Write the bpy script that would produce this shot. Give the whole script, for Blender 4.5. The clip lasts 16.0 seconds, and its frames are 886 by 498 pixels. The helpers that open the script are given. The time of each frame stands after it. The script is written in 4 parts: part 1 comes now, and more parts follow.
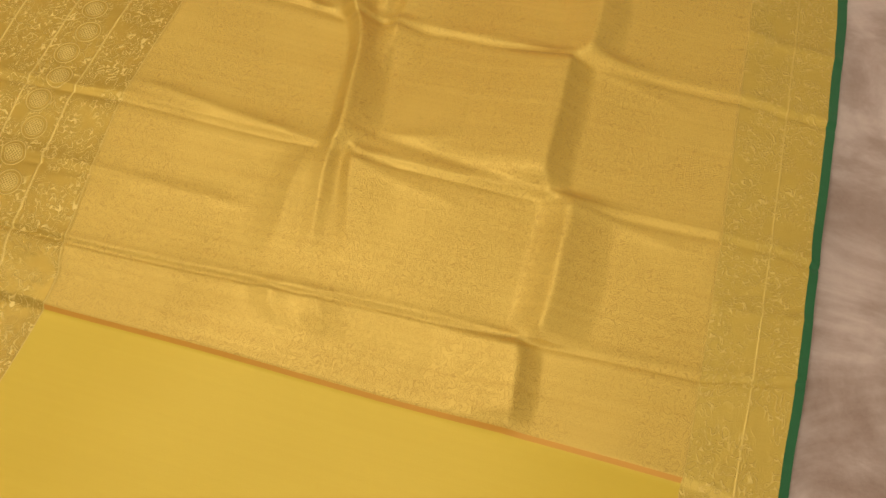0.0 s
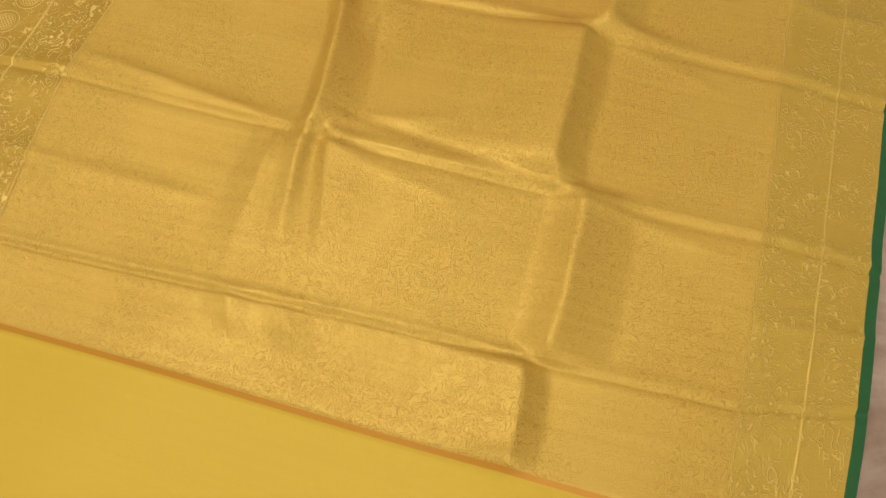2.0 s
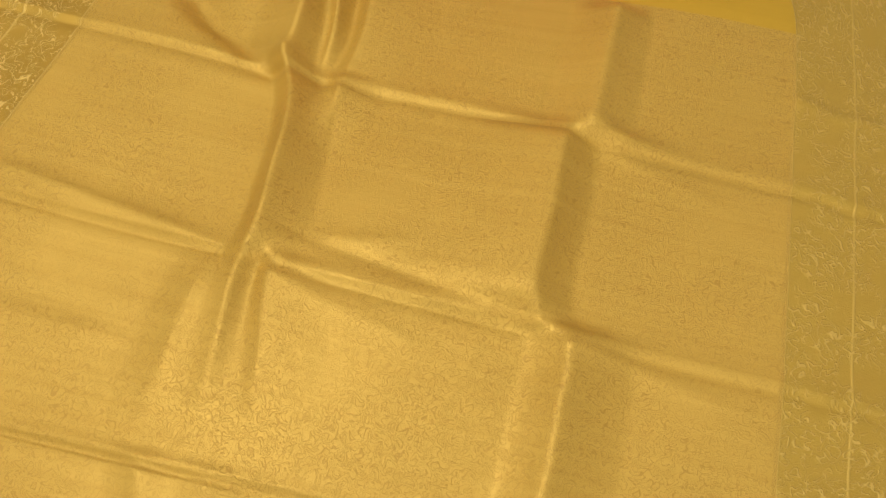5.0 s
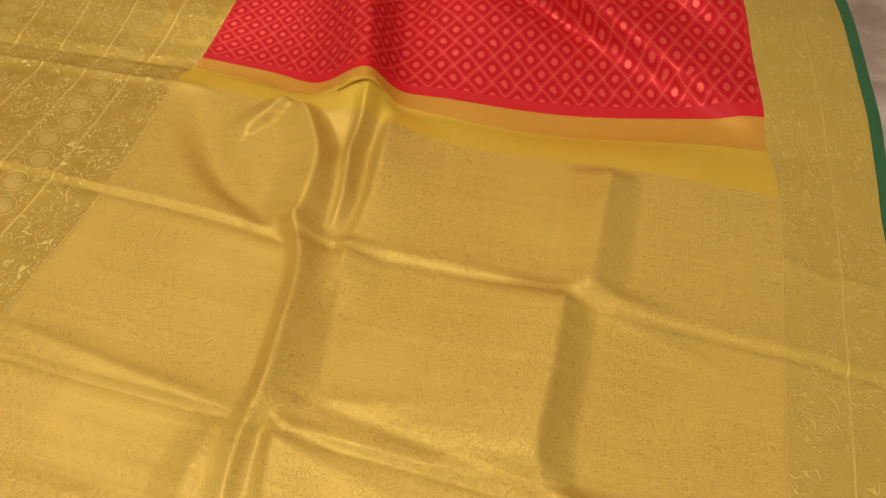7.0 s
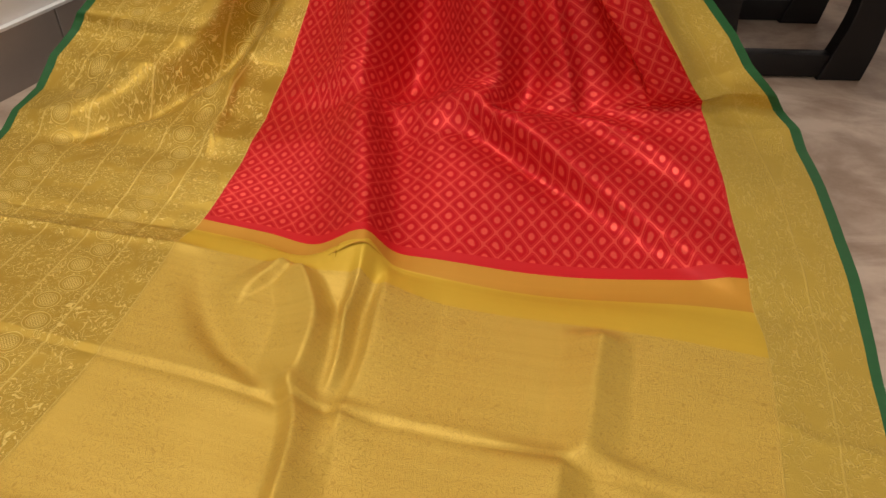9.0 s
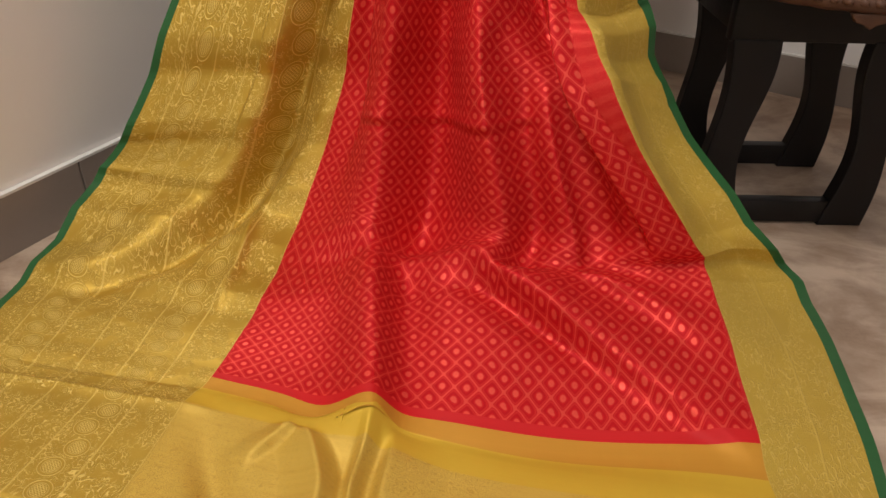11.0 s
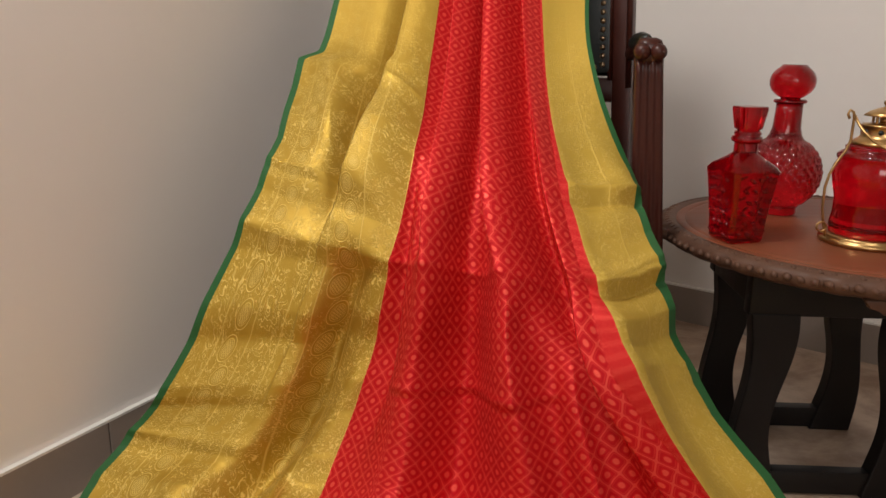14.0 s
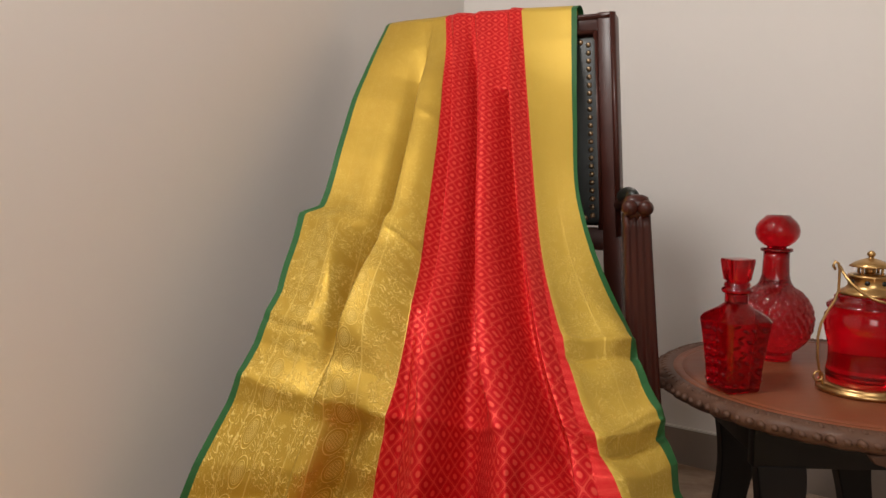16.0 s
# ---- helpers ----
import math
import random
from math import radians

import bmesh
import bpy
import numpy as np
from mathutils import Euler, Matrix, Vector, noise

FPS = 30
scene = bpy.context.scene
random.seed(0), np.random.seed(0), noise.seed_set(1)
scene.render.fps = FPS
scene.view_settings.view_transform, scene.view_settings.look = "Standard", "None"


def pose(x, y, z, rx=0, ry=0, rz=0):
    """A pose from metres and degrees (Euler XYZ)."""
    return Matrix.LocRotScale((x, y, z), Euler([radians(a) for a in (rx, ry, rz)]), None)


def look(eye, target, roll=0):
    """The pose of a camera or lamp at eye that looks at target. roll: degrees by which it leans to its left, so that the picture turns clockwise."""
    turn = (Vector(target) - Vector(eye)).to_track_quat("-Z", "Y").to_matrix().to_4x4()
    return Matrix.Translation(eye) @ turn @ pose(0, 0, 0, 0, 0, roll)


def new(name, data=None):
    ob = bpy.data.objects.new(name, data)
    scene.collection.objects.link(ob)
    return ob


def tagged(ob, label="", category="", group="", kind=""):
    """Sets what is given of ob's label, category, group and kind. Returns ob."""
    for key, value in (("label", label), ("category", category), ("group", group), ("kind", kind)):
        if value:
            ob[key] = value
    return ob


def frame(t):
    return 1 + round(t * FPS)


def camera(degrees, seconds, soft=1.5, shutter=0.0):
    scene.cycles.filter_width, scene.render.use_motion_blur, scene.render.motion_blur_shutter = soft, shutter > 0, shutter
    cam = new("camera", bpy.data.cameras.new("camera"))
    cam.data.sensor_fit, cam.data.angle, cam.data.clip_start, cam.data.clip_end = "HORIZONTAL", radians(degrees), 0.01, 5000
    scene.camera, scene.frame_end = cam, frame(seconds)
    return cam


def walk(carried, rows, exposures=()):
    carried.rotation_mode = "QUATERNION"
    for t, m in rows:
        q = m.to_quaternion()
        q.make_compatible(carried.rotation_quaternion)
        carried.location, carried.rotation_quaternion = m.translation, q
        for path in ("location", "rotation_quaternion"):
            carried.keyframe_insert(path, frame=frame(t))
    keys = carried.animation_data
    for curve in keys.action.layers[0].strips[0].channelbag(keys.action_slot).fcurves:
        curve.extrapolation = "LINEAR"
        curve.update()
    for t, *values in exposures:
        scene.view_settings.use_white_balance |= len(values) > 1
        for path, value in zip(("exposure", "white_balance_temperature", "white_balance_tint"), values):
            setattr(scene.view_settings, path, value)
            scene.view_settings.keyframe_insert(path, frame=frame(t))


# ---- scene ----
cam = camera(61.8, 16.0)
PATH = [
    (0, (0.075, 0.047, 0.77), (0.047, 0.923, -1.028), -0.7),
    (0.5, (0.08, 0.066, 0.739), (0.055, 0.942, -1.058), -0.6),
    (1, (0.08, 0.082, 0.709), (0.057, 0.955, -1.091), -0.1),
    (1.5, (0.083, 0.096, 0.683), (0.05, 0.96, -1.121), -0.7),
    (2, (0.085, 0.107, 0.658), (0.047, 0.973, -1.144), -1.0),
    (2.5, (0.095, 0.116, 0.629), (0.037, 1.011, -1.158), -2.0),
    (3, (0.102, 0.13, 0.601), (0.033, 1.047, -1.175), -2.6),
    (3.2, (0.106, 0.135, 0.589), (0.032, 1.062, -1.182), -2.8),
    (5.3, (0.093, 0.24, 0.598), (0.125, 1.231, -1.139), 2.6),
    (5.5, (0.094, 0.24, 0.599), (0.124, 1.27, -1.116), 2.4),
    (6, (0.095, 0.248, 0.612), (0.118, 1.348, -1.058), 2.0),
    (6.5, (0.096, 0.254, 0.625), (0.11, 1.42, -1.0), 1.6),
    (7, (0.095, 0.254, 0.636), (0.104, 1.499, -0.93), 1.3),
    (7.5, (0.095, 0.256, 0.646), (0.106, 1.568, -0.863), 1.1),
    (8, (0.094, 0.262, 0.656), (0.11, 1.625, -0.807), 1.4),
    (8.2, (0.087, 0.256, 0.651), (0.12, 1.66, -0.772), 2.1),
    (10.3, (0.091, 0.296, 0.703), (0.123, 1.905, -0.485), 1.6),
    (10.5, (0.091, 0.3, 0.71), (0.118, 1.928, -0.452), 1.5),
    (11, (0.088, 0.297, 0.722), (0.093, 1.986, -0.349), 1.2),
    (11.5, (0.087, 0.301, 0.741), (0.071, 2.04, -0.246), 0.9),
    (12, (0.084, 0.307, 0.751), (0.06, 2.087, -0.161), 0.7),
    (12.5, (0.082, 0.312, 0.76), (0.05, 2.125, -0.085), 0.8),
    (13, (0.081, 0.316, 0.776), (0.04, 2.166, 0.018), 1.0),
    (13.5, (0.081, 0.315, 0.788), (0.028, 2.205, 0.135), 1.1),
    (14, (0.079, 0.312, 0.805), (0.01, 2.238, 0.272), 0.9),
    (14.5, (0.078, 0.312, 0.821), (-0.003, 2.266, 0.404), 0.3),
    (15, (0.075, 0.312, 0.833), (-0.008, 2.283, 0.506), -0.1),
    (15.5, (0.08, 0.308, 0.842), (-0.007, 2.291, 0.599), -0.0),
    (16, (0.083, 0.305, 0.847), (0.011, 2.295, 0.657), 0.3),
]
walk(cam, [(t, look(eye, target, roll)) for t, eye, target, roll in PATH])

# ---- light ----
world = bpy.data.worlds.new("room_air")
scene.world = world
world.use_nodes = True
world.node_tree.nodes["Background"].inputs["Color"].default_value = (0.9, 0.95, 1.0, 1)
world.node_tree.nodes["Background"].inputs["Strength"].default_value = 0.05


def area_lamp(name, eye, target, sx, sy, watts, colour):
    data = bpy.data.lights.new(name, "AREA")
    data.shape, data.size, data.size_y = "RECTANGLE", sx, sy
    data.energy, data.color = watts, colour
    ob = new(name, data)
    ob.matrix_world = look(eye, target)
    return ob


# a ceiling panel to the left over the display, and a weak fill lamp added behind the camera
area_lamp("ceiling_light", (-0.60, 0.80, 2.60), (-0.05, 1.1, 0.1), 0.5, 0.5, 31.5, (1.0, 0.965, 0.92))
area_lamp("fill_light", (0.1, -1.75, 1.9), (0.1, 2.2, 1.0), 1.2, 1.2, 25, (1.0, 0.98, 0.95))


# ---- materials ----
class Nodes:
    """Short notation for one material's node tree."""

    def __init__(self, name):
        self.mat = bpy.data.materials.new(name)
        self.mat.use_nodes = True
        self.tree = self.mat.node_tree
        self.bsdf = self.tree.nodes["Principled BSDF"]

    def put(self, socket, value):
        if isinstance(value, bpy.types.NodeSocket):
            self.tree.links.new(value, socket)
        elif isinstance(value, tuple) and len(value) == 3 and socket.type == "RGBA":
            socket.default_value = (*value, 1)
        else:
            socket.default_value = value

    def set(self, **values):
        for key, value in values.items():
            self.put(self.bsdf.inputs[key.replace("_", " ")], value)
        return self

    def math(self, op, a, b=0.0, c=0.0, clamp=False):
        n = self.tree.nodes.new("ShaderNodeMath")
        n.operation, n.use_clamp = op, clamp
        for k, v in enumerate((a, b, c)):
            self.put(n.inputs[k], v)
        return n.outputs[0]

    def band(self, x, lo, hi, soft=0.02):
        """1 where lo < x < hi."""
        return self.math("MULTIPLY", self.step(x, lo, soft), self.math("SUBTRACT", 1.0, self.step(x, hi, soft)))

    def step(self, x, edge, soft=0.02):
        n = self.tree.nodes.new("ShaderNodeMapRange")
        n.interpolation_type = "SMOOTHSTEP"
        self.put(n.inputs["Value"], x)
        n.inputs["From Min"].default_value, n.inputs["From Max"].default_value = edge - soft, edge + soft
        return n.outputs[0]

    def uv(self, name):
        n = self.tree.nodes.new("ShaderNodeUVMap")
        n.uv_map = name
        s = self.tree.nodes.new("ShaderNodeSeparateXYZ")
        self.tree.links.new(n.outputs[0], s.inputs[0])
        return n.outputs[0], s.outputs[0], s.outputs[1]

    def coord(self, kind="Object"):
        return self.tree.nodes.new("ShaderNodeTexCoord").outputs[kind]

    def scaled(self, vector, x, y, z, rz=0.0):
        n = self.tree.nodes.new("ShaderNodeMapping")
        self.put(n.inputs[0], vector)
        n.inputs["Scale"].default_value = (x, y, z)
        n.inputs["Rotation"].default_value = (0, 0, rz)
        return n.outputs[0]

    def vec(self, x, y, z=0.0):
        n = self.tree.nodes.new("ShaderNodeCombineXYZ")
        for k, v in enumerate((x, y, z)):
            self.put(n.inputs[k], v)
        return n.outputs[0]

    def noise(self, vector, scale, detail=3.0, rough=0.5, distort=0.0):
        n = self.tree.nodes.new("ShaderNodeTexNoise")
        self.put(n.inputs["Vector"], vector)
        n.inputs["Scale"].default_value, n.inputs["Detail"].default_value = scale, detail
        n.inputs["Roughness"].default_value, n.inputs["Distortion"].default_value = rough, distort
        return n.outputs[0]

    def voronoi(self, vector, scale, feature="F1"):
        n = self.tree.nodes.new("ShaderNodeTexVoronoi")
        n.feature = feature
        self.put(n.inputs["Vector"], vector)
        n.inputs["Scale"].default_value = scale
        return n.outputs[0]

    def mix(self, fac, a, b):
        n = self.tree.nodes.new("ShaderNodeMix")
        n.data_type = "RGBA"
        self.put(n.inputs["Factor"], fac)
        self.put(n.inputs[6], a)
        self.put(n.inputs[7], b)
        return n.outputs[2]

    def bump(self, height, strength=0.3, distance=0.002, normal=None):
        n = self.tree.nodes.new("ShaderNodeBump")
        n.inputs["Strength"].default_value, n.inputs["Distance"].default_value = strength, distance
        self.put(n.inputs["Height"], height)
        if normal is not None:
            self.put(n.inputs["Normal"], normal)
        return n.outputs[0]


def weave_relief(n, vector):
    """Fine warp and weft."""
    w = n.noise(n.scaled(vector, 900, 160, 1), 1.0, 2)
    f = n.noise(n.scaled(vector, 160, 900, 1), 1.0, 2)
    return n.math("ADD", w, f)


GOLD, GOLD_LIGHT, GOLD_DARK = (0.56, 0.365, 0.05), (0.80, 0.58, 0.15), (0.42, 0.25, 0.025)


def squiggle(n, vector, scale, lines):
    """Curling contour lines, 1 on the line."""
    f = n.noise(vector, scale, 1.0, 0.4, 0.6)
    w = n.math("ABSOLUTE", n.math("SINE", n.math("MULTIPLY", f, lines)))
    return n.math("SUBTRACT", 1.0, n.step(w, 0.28, 0.18))


def gold_border(name, lanes, roundels):
    n = Nodes(name)
    vec, x, y = n.uv("weave")
    _, s, _ = n.uv("region")
    lane = n.math("MULTIPLY", s, lanes)
    cell = n.math("FRACT", lane)
    index = n.math("FLOOR", lane)
    rule = n.math("SUBTRACT", 1.0, n.band(cell, 0.018, 0.982, 0.012))
    curls = squiggle(n, vec, 95, 14)
    fine = squiggle(n, vec, 150, 20)
    pattern = n.math("MAXIMUM", curls, n.math("MULTIPLY", fine, 0.3))
    pattern = n.math("MULTIPLY", pattern, n.step(n.noise(vec, 28, 1), 0.42, 0.1))
    if roundels:
        # a scrolling lane of ringed pine cones in every other lane
        cy = n.math("DIVIDE", y, 0.036)
        row = n.math("FLOOR", cy)
        sway = n.math("MULTIPLY", n.math("SUBTRACT", n.math("MODULO", row, 2.0), 0.5), 0.16)
        dx = n.math("MULTIPLY", n.math("ADD", n.math("SUBTRACT", cell, 0.5), sway), 1.75)
        dy = n.math("SUBTRACT", n.math("FRACT", cy), 0.5)
        d = n.math("SQRT", n.math("ADD", n.math("MULTIPLY", dx, dx), n.math("MULTIPLY", dy, dy)))
        ring = n.band(d, 0.41, 0.44, 0.015)
        ring2 = n.band(d, 0.30, 0.32, 0.015)
        gx = n.math("ABSOLUTE", n.math("SUBTRACT", n.math("FRACT", n.math("MULTIPLY", n.math("ADD", dx, dy), 9.0)), 0.5))
        gy = n.math("ABSOLUTE", n.math("SUBTRACT", n.math("FRACT", n.math("MULTIPLY", n.math("SUBTRACT", dx, dy), 9.0)), 0.5))
        grid = n.math("MULTIPLY", n.math("SUBTRACT", 1.0, n.step(d, 0.27, 0.02)), n.math("MAXIMUM", n.step(gx, 0.36, 0.06), n.step(gy, 0.36, 0.06)))
        cone = n.math("MAXIMUM", n.math("MAXIMUM", ring, ring2), grid)
        inside = n.math("SUBTRACT", 1.0, n.step(d, 0.47, 0.02))
        special = n.math("COMPARE", index, 1.0, 0.1)
        special = n.math("MAXIMUM", special, n.math("COMPARE", index, 4.0, 0.1))
        use = n.math("MULTIPLY", inside, special)
        pattern = n.math("ADD", n.math("MULTIPLY", pattern, n.math("SUBTRACT", 1.0, use)), n.math("MULTIPLY", cone, use))
    pattern = n.math("MAXIMUM", pattern, n.math("MULTIPLY", rule, 0.6))
    # painted sheen: the pattern is faded over the chair, where light washes it out
    pattern = n.math("MULTIPLY", pattern, n.math("MULTIPLY_ADD", n.step(y, 0.9, 0.2), 0.85, 0.15))
    wear = n.noise(vec, 9, 3)
    colour = n.mix(wear, GOLD_DARK, GOLD)
    colour = n.mix(n.math("MULTIPLY", pattern, 0.95 if roundels else 0.4), n.mix(0.1 if roundels else 0.9, colour, GOLD if roundels else (0.60, 0.40, 0.06)), GOLD_LIGHT)
    n.set(Base_Color=colour, Metallic=n.math("MULTIPLY_ADD", pattern, -0.3, 0.55 if roundels else 0.45), Roughness=n.math("MULTIPLY_ADD", pattern, 0.05, 0.49))
    n.set(Normal=n.bump(n.math("MULTIPLY_ADD", weave_relief(n, vec), 0.3, pattern), 0.8, 0.0008))
    return n.mat


def gold_pallu():
    n = Nodes("gold_pallu_brocade")
    vec, x, y = n.uv("weave")
    curls = squiggle(n, vec, 105, 24)
    fine = n.math("MULTIPLY", squiggle(n, vec, 210, 16), 0.6)
    patch = n.noise(vec, 7, 2)
    pattern = n.math("MULTIPLY", n.math("MAXIMUM", curls, fine), n.step(patch, 0.40, 0.2))
    weft = n.noise(n.scaled(vec, 3, 140, 1), 1.0, 3)
    colour = n.mix(weft, (0.57, 0.355, 0.055), (0.68, 0.455, 0.085))
    colour = n.mix(n.math("MULTIPLY", pattern, 0.6), colour, (0.42, 0.24, 0.035))
    n.set(Base_Color=colour, Metallic=0.3, Roughness=0.5, Specular_IOR_Level=0.3)
    n.set(Normal=n.bump(n.math("MULTIPLY_ADD", weave_relief(n, vec), 0.45, pattern), 0.45, 0.0006))
    return n.mat


def silk(name, colour, shade, rough=0.55, metal=0.0):
    n = Nodes(name)
    vec, x, y = n.uv("weave")
    weft = n.noise(n.scaled(vec, 4, 180, 1), 1.0, 3)
    cloud = n.noise(vec, 8, 2)
    n.set(Base_Color=n.mix(n.math("MULTIPLY", n.math("ADD", weft, cloud), 0.5), shade, colour), Roughness=rough, Metallic=metal)
    n.set(Specular_IOR_Level=0.25)
    n.set(Normal=n.bump(weave_relief(n, vec), 0.2, 0.0004))
    return n.mat


def red_body():
    n = Nodes("red_silk_diamond_brocade")
    vec, x, y = n.uv("weave")
    p, q = n.math("DIVIDE", x, 0.0315), n.math("DIVIDE", y, 0.0325)
    a = n.math("ABSOLUTE", n.math("SUBTRACT", n.math("FRACT", n.math("ADD", p, q)), 0.5))
    b = n.math("ABSOLUTE", n.math("SUBTRACT", n.math("FRACT", n.math("SUBTRACT", p, q)), 0.5))
    # rounded diamond distance: 0 at the centre, 0.5 on the lattice
    d = n.math("SQRT", n.math("ADD", n.math("POWER", a, 2.0), n.math("POWER", b, 2.0)))
    m = n.math("POWER", n.math("ADD", n.math("POWER", a, 7.0), n.math("POWER", b, 7.0)), 1 / 7)
    dot = n.math("SUBTRACT", 1.0, n.step(d, 0.185, 0.05))
    halo = n.band(m, 0.36, 0.40, 0.02)
    lattice = n.step(m, 0.455, 0.02)
    moat = n.band(m, 0.24, 0.35, 0.03)
    thread = n.math("MAXIMUM", dot, n.math("MAXIMUM", n.math("MULTIPLY", lattice, 0.75), n.math("MULTIPLY", halo, 0.3)))
    fleck = n.noise(n.scaled(vec, 500, 900, 1), 1.0, 1)
    thread = n.math("MULTIPLY", thread, n.math("MULTIPLY_ADD", fleck, 0.5, 0.65))
    ground = n.mix(n.noise(vec, 12, 3), (0.46, 0.004, 0.008), (0.57, 0.008, 0.013))
    n.set(Base_Color=n.mix(thread, n.mix(n.math("MULTIPLY", moat, 0.4), ground, (0.40, 0.002, 0.006)), (0.72, 0.085, 0.058)), Metallic=n.math("MULTIPLY_ADD", thread, 0.4, 0.15))
    n.set(Roughness=n.math("MULTIPLY_ADD", thread, -0.10, 0.54), Specular_IOR_Level=0.15)
    n.set(Normal=n.bump(n.math("MULTIPLY_ADD", weave_relief(n, vec), 0.25, thread), 0.3, 0.0005))
    return n.mat


def plain(name, colour, shade, rough=0.5, metal=0.0, scale=6.0, relief=0.15, **more):
    n = Nodes(name)
    vec = n.coord()
    big, small = n.noise(vec, scale, 4), n.noise(vec, scale * 14, 3)
    n.set(Base_Color=n.mix(n.math("MULTIPLY_ADD", small, 0.35, n.math("MULTIPLY", big, 0.65)), shade, colour), Roughness=rough, Metallic=metal, **more)
    if relief:
        n.set(Normal=n.bump(small, relief, 0.001))
    return n.mat


def wood(name, light, dark, rough=0.35, scale=1.0, coat=0.3):
    n = Nodes(name)
    vec = n.coord()
    grain = n.noise(n.scaled(vec, 4 * scale, 40 * scale, 4 * scale), 1.0, 5, 0.6, 0.5)
    cloud = n.noise(vec, 5 * scale, 2)
    n.set(Base_Color=n.mix(n.math("MULTIPLY_ADD", grain, 0.6, n.math("MULTIPLY", cloud, 0.4)), dark, light))
    n.set(Roughness=n.math("MULTIPLY_ADD", grain, 0.2, rough - 0.1), Coat_Weight=coat, Coat_Roughness=0.25, Specular_IOR_Level=0.22)
    n.set(Normal=n.bump(grain, 0.12, 0.0008))
    return n.mat


def glass(name, colour, rough=0.06):
    n = Nodes(name)
    n.set(Base_Color=colour, Roughness=rough, Transmission_Weight=0.9, IOR=1.45)
    return n.mat


def floor_stone():
    n = Nodes("beige_stone_tile")
    vec = n.coord()
    drift = n.noise(n.scaled(vec, 3.2, 6.0, 1, 0.5), 1.0, 6, 0.62, 1.2)
    cloud = n.noise(vec, 9, 5, 0.6, 0.6)
    speck = n.noise(vec, 170, 4, 0.7)
    t = n.math("MULTIPLY_ADD", drift, 0.65, n.math("MULTIPLY", cloud, 0.35))
    colour = n.mix(n.step(t, 0.5, 0.13), (0.23, 0.14, 0.085), (0.53, 0.40, 0.30))
    colour = n.mix(n.math("MULTIPLY", speck, 0.25), colour, (0.6, 0.47, 0.38))
    n.set(Base_Color=colour, Roughness=n.math("MULTIPLY_ADD", cloud, 0.2, 0.28))
    n.set(Normal=n.bump(speck, 0.35, 0.0012))
    return n.mat


M_FLOOR = floor_stone()
M_WALL = plain("warm_grey_wall_paint", (0.79, 0.75, 0.715), (0.76, 0.72, 0.685), 0.6, scale=2.0, relief=0.06)
M_CEIL = plain("white_ceiling_paint", (0.8, 0.78, 0.75), (0.76, 0.74, 0.71), 0.7)
M_SKIRT = plain("grey_brown_skirting_tile", (0.30, 0.245, 0.21), (0.24, 0.195, 0.165), 0.35, scale=7.0, relief=0.05)
M_GROUT = plain("white_grout", (0.75, 0.72, 0.68), (0.65, 0.62, 0.58), 0.7)
M_JOINT = plain("pale_joint_filler", (0.5, 0.44, 0.4), (0.42, 0.37, 0.33), 0.8)
M_GREEN = silk("green_silk_selvedge", (0.03, 0.13, 0.04), (0.018, 0.085, 0.026), 0.45)
M_LEFT = gold_border("wide_gold_zari_border", 6.0, True)
M_RIGHT = gold_border("narrow_gold_zari_border", 2.0, False)
M_PALLU = gold_pallu()
M_RED = red_body()
M_REDPLAIN = silk("plain_red_silk", (0.60, 0.012, 0.014), (0.5, 0.006, 0.01))
M_ORANGE = silk("orange_gold_silk", (0.60, 0.29, 0.035), (0.52, 0.235, 0.025), 0.5, 0.2)
M_YELLOW = silk("yellow_silk", (0.65, 0.415, 0.042), (0.59, 0.36, 0.03), 0.5, 0.2)
M_LINING = silk("plain_yellow_silk_layer", (0.62, 0.43, 0.042), (0.56, 0.37, 0.03), 0.55, 0.1)
M_MAHOGANY = wood("dark_mahogany", (0.07, 0.016, 0.010), (0.025, 0.006, 0.004), 0.36, 2.0, 0.15)
M_EBONY = wood("black_stained_wood", (0.012, 0.009, 0.008), (0.006, 0.005, 0.005), 0.45, 2.0, 0.1)
M_TRAY = wood("red_brown_sheesham", (0.24, 0.072, 0.030), (0.15, 0.045, 0.02), 0.46, 1.5, 0.08)
M_CARVED = wood("carved_brown_wood", (0.15, 0.072, 0.044), (0.055, 0.027, 0.018), 0.55, 3.0, 0.05)
M_LEATHER = plain("black_green_leather", (0.008, 0.012, 0.010), (0.004, 0.006, 0.005), 0.38, scale=30, relief=0.3)
M_BRASS = plain("aged_brass", (0.62, 0.40, 0.17), (0.42, 0.25, 0.10), 0.3, 1.0, scale=25, relief=0.05)
M_STUD = plain("dark_brass_stud", (0.42, 0.31, 0.2), (0.25, 0.17, 0.1), 0.35, 1.0, scale=40, relief=0.0)
M_GLASS = glass("red_glass", (0.55, 0.006, 0.012))
M_GLASS2 = glass("deep_red_glass", (0.55, 0.002, 0.008), 0.03)


# ---- mesh helpers ----
def part(name, bm, material, parent=None, label="", smooth=True):
    mesh = bpy.data.meshes.new(name)
    bm.to_mesh(mesh)
    bm.free()
    mesh.materials.append(material)
    if smooth:
        mesh.shade_smooth()
    ob = new(name, mesh)
    if parent is not None:
        ob.parent = parent
    if label:
        tagged(ob, label)
    return ob


def thing(name, at, label, category, group="", rz=0.0):
    ob = new(name)
    ob.matrix_basis = pose(*at, 0, 0, rz)
    return tagged(ob, label, category, group)


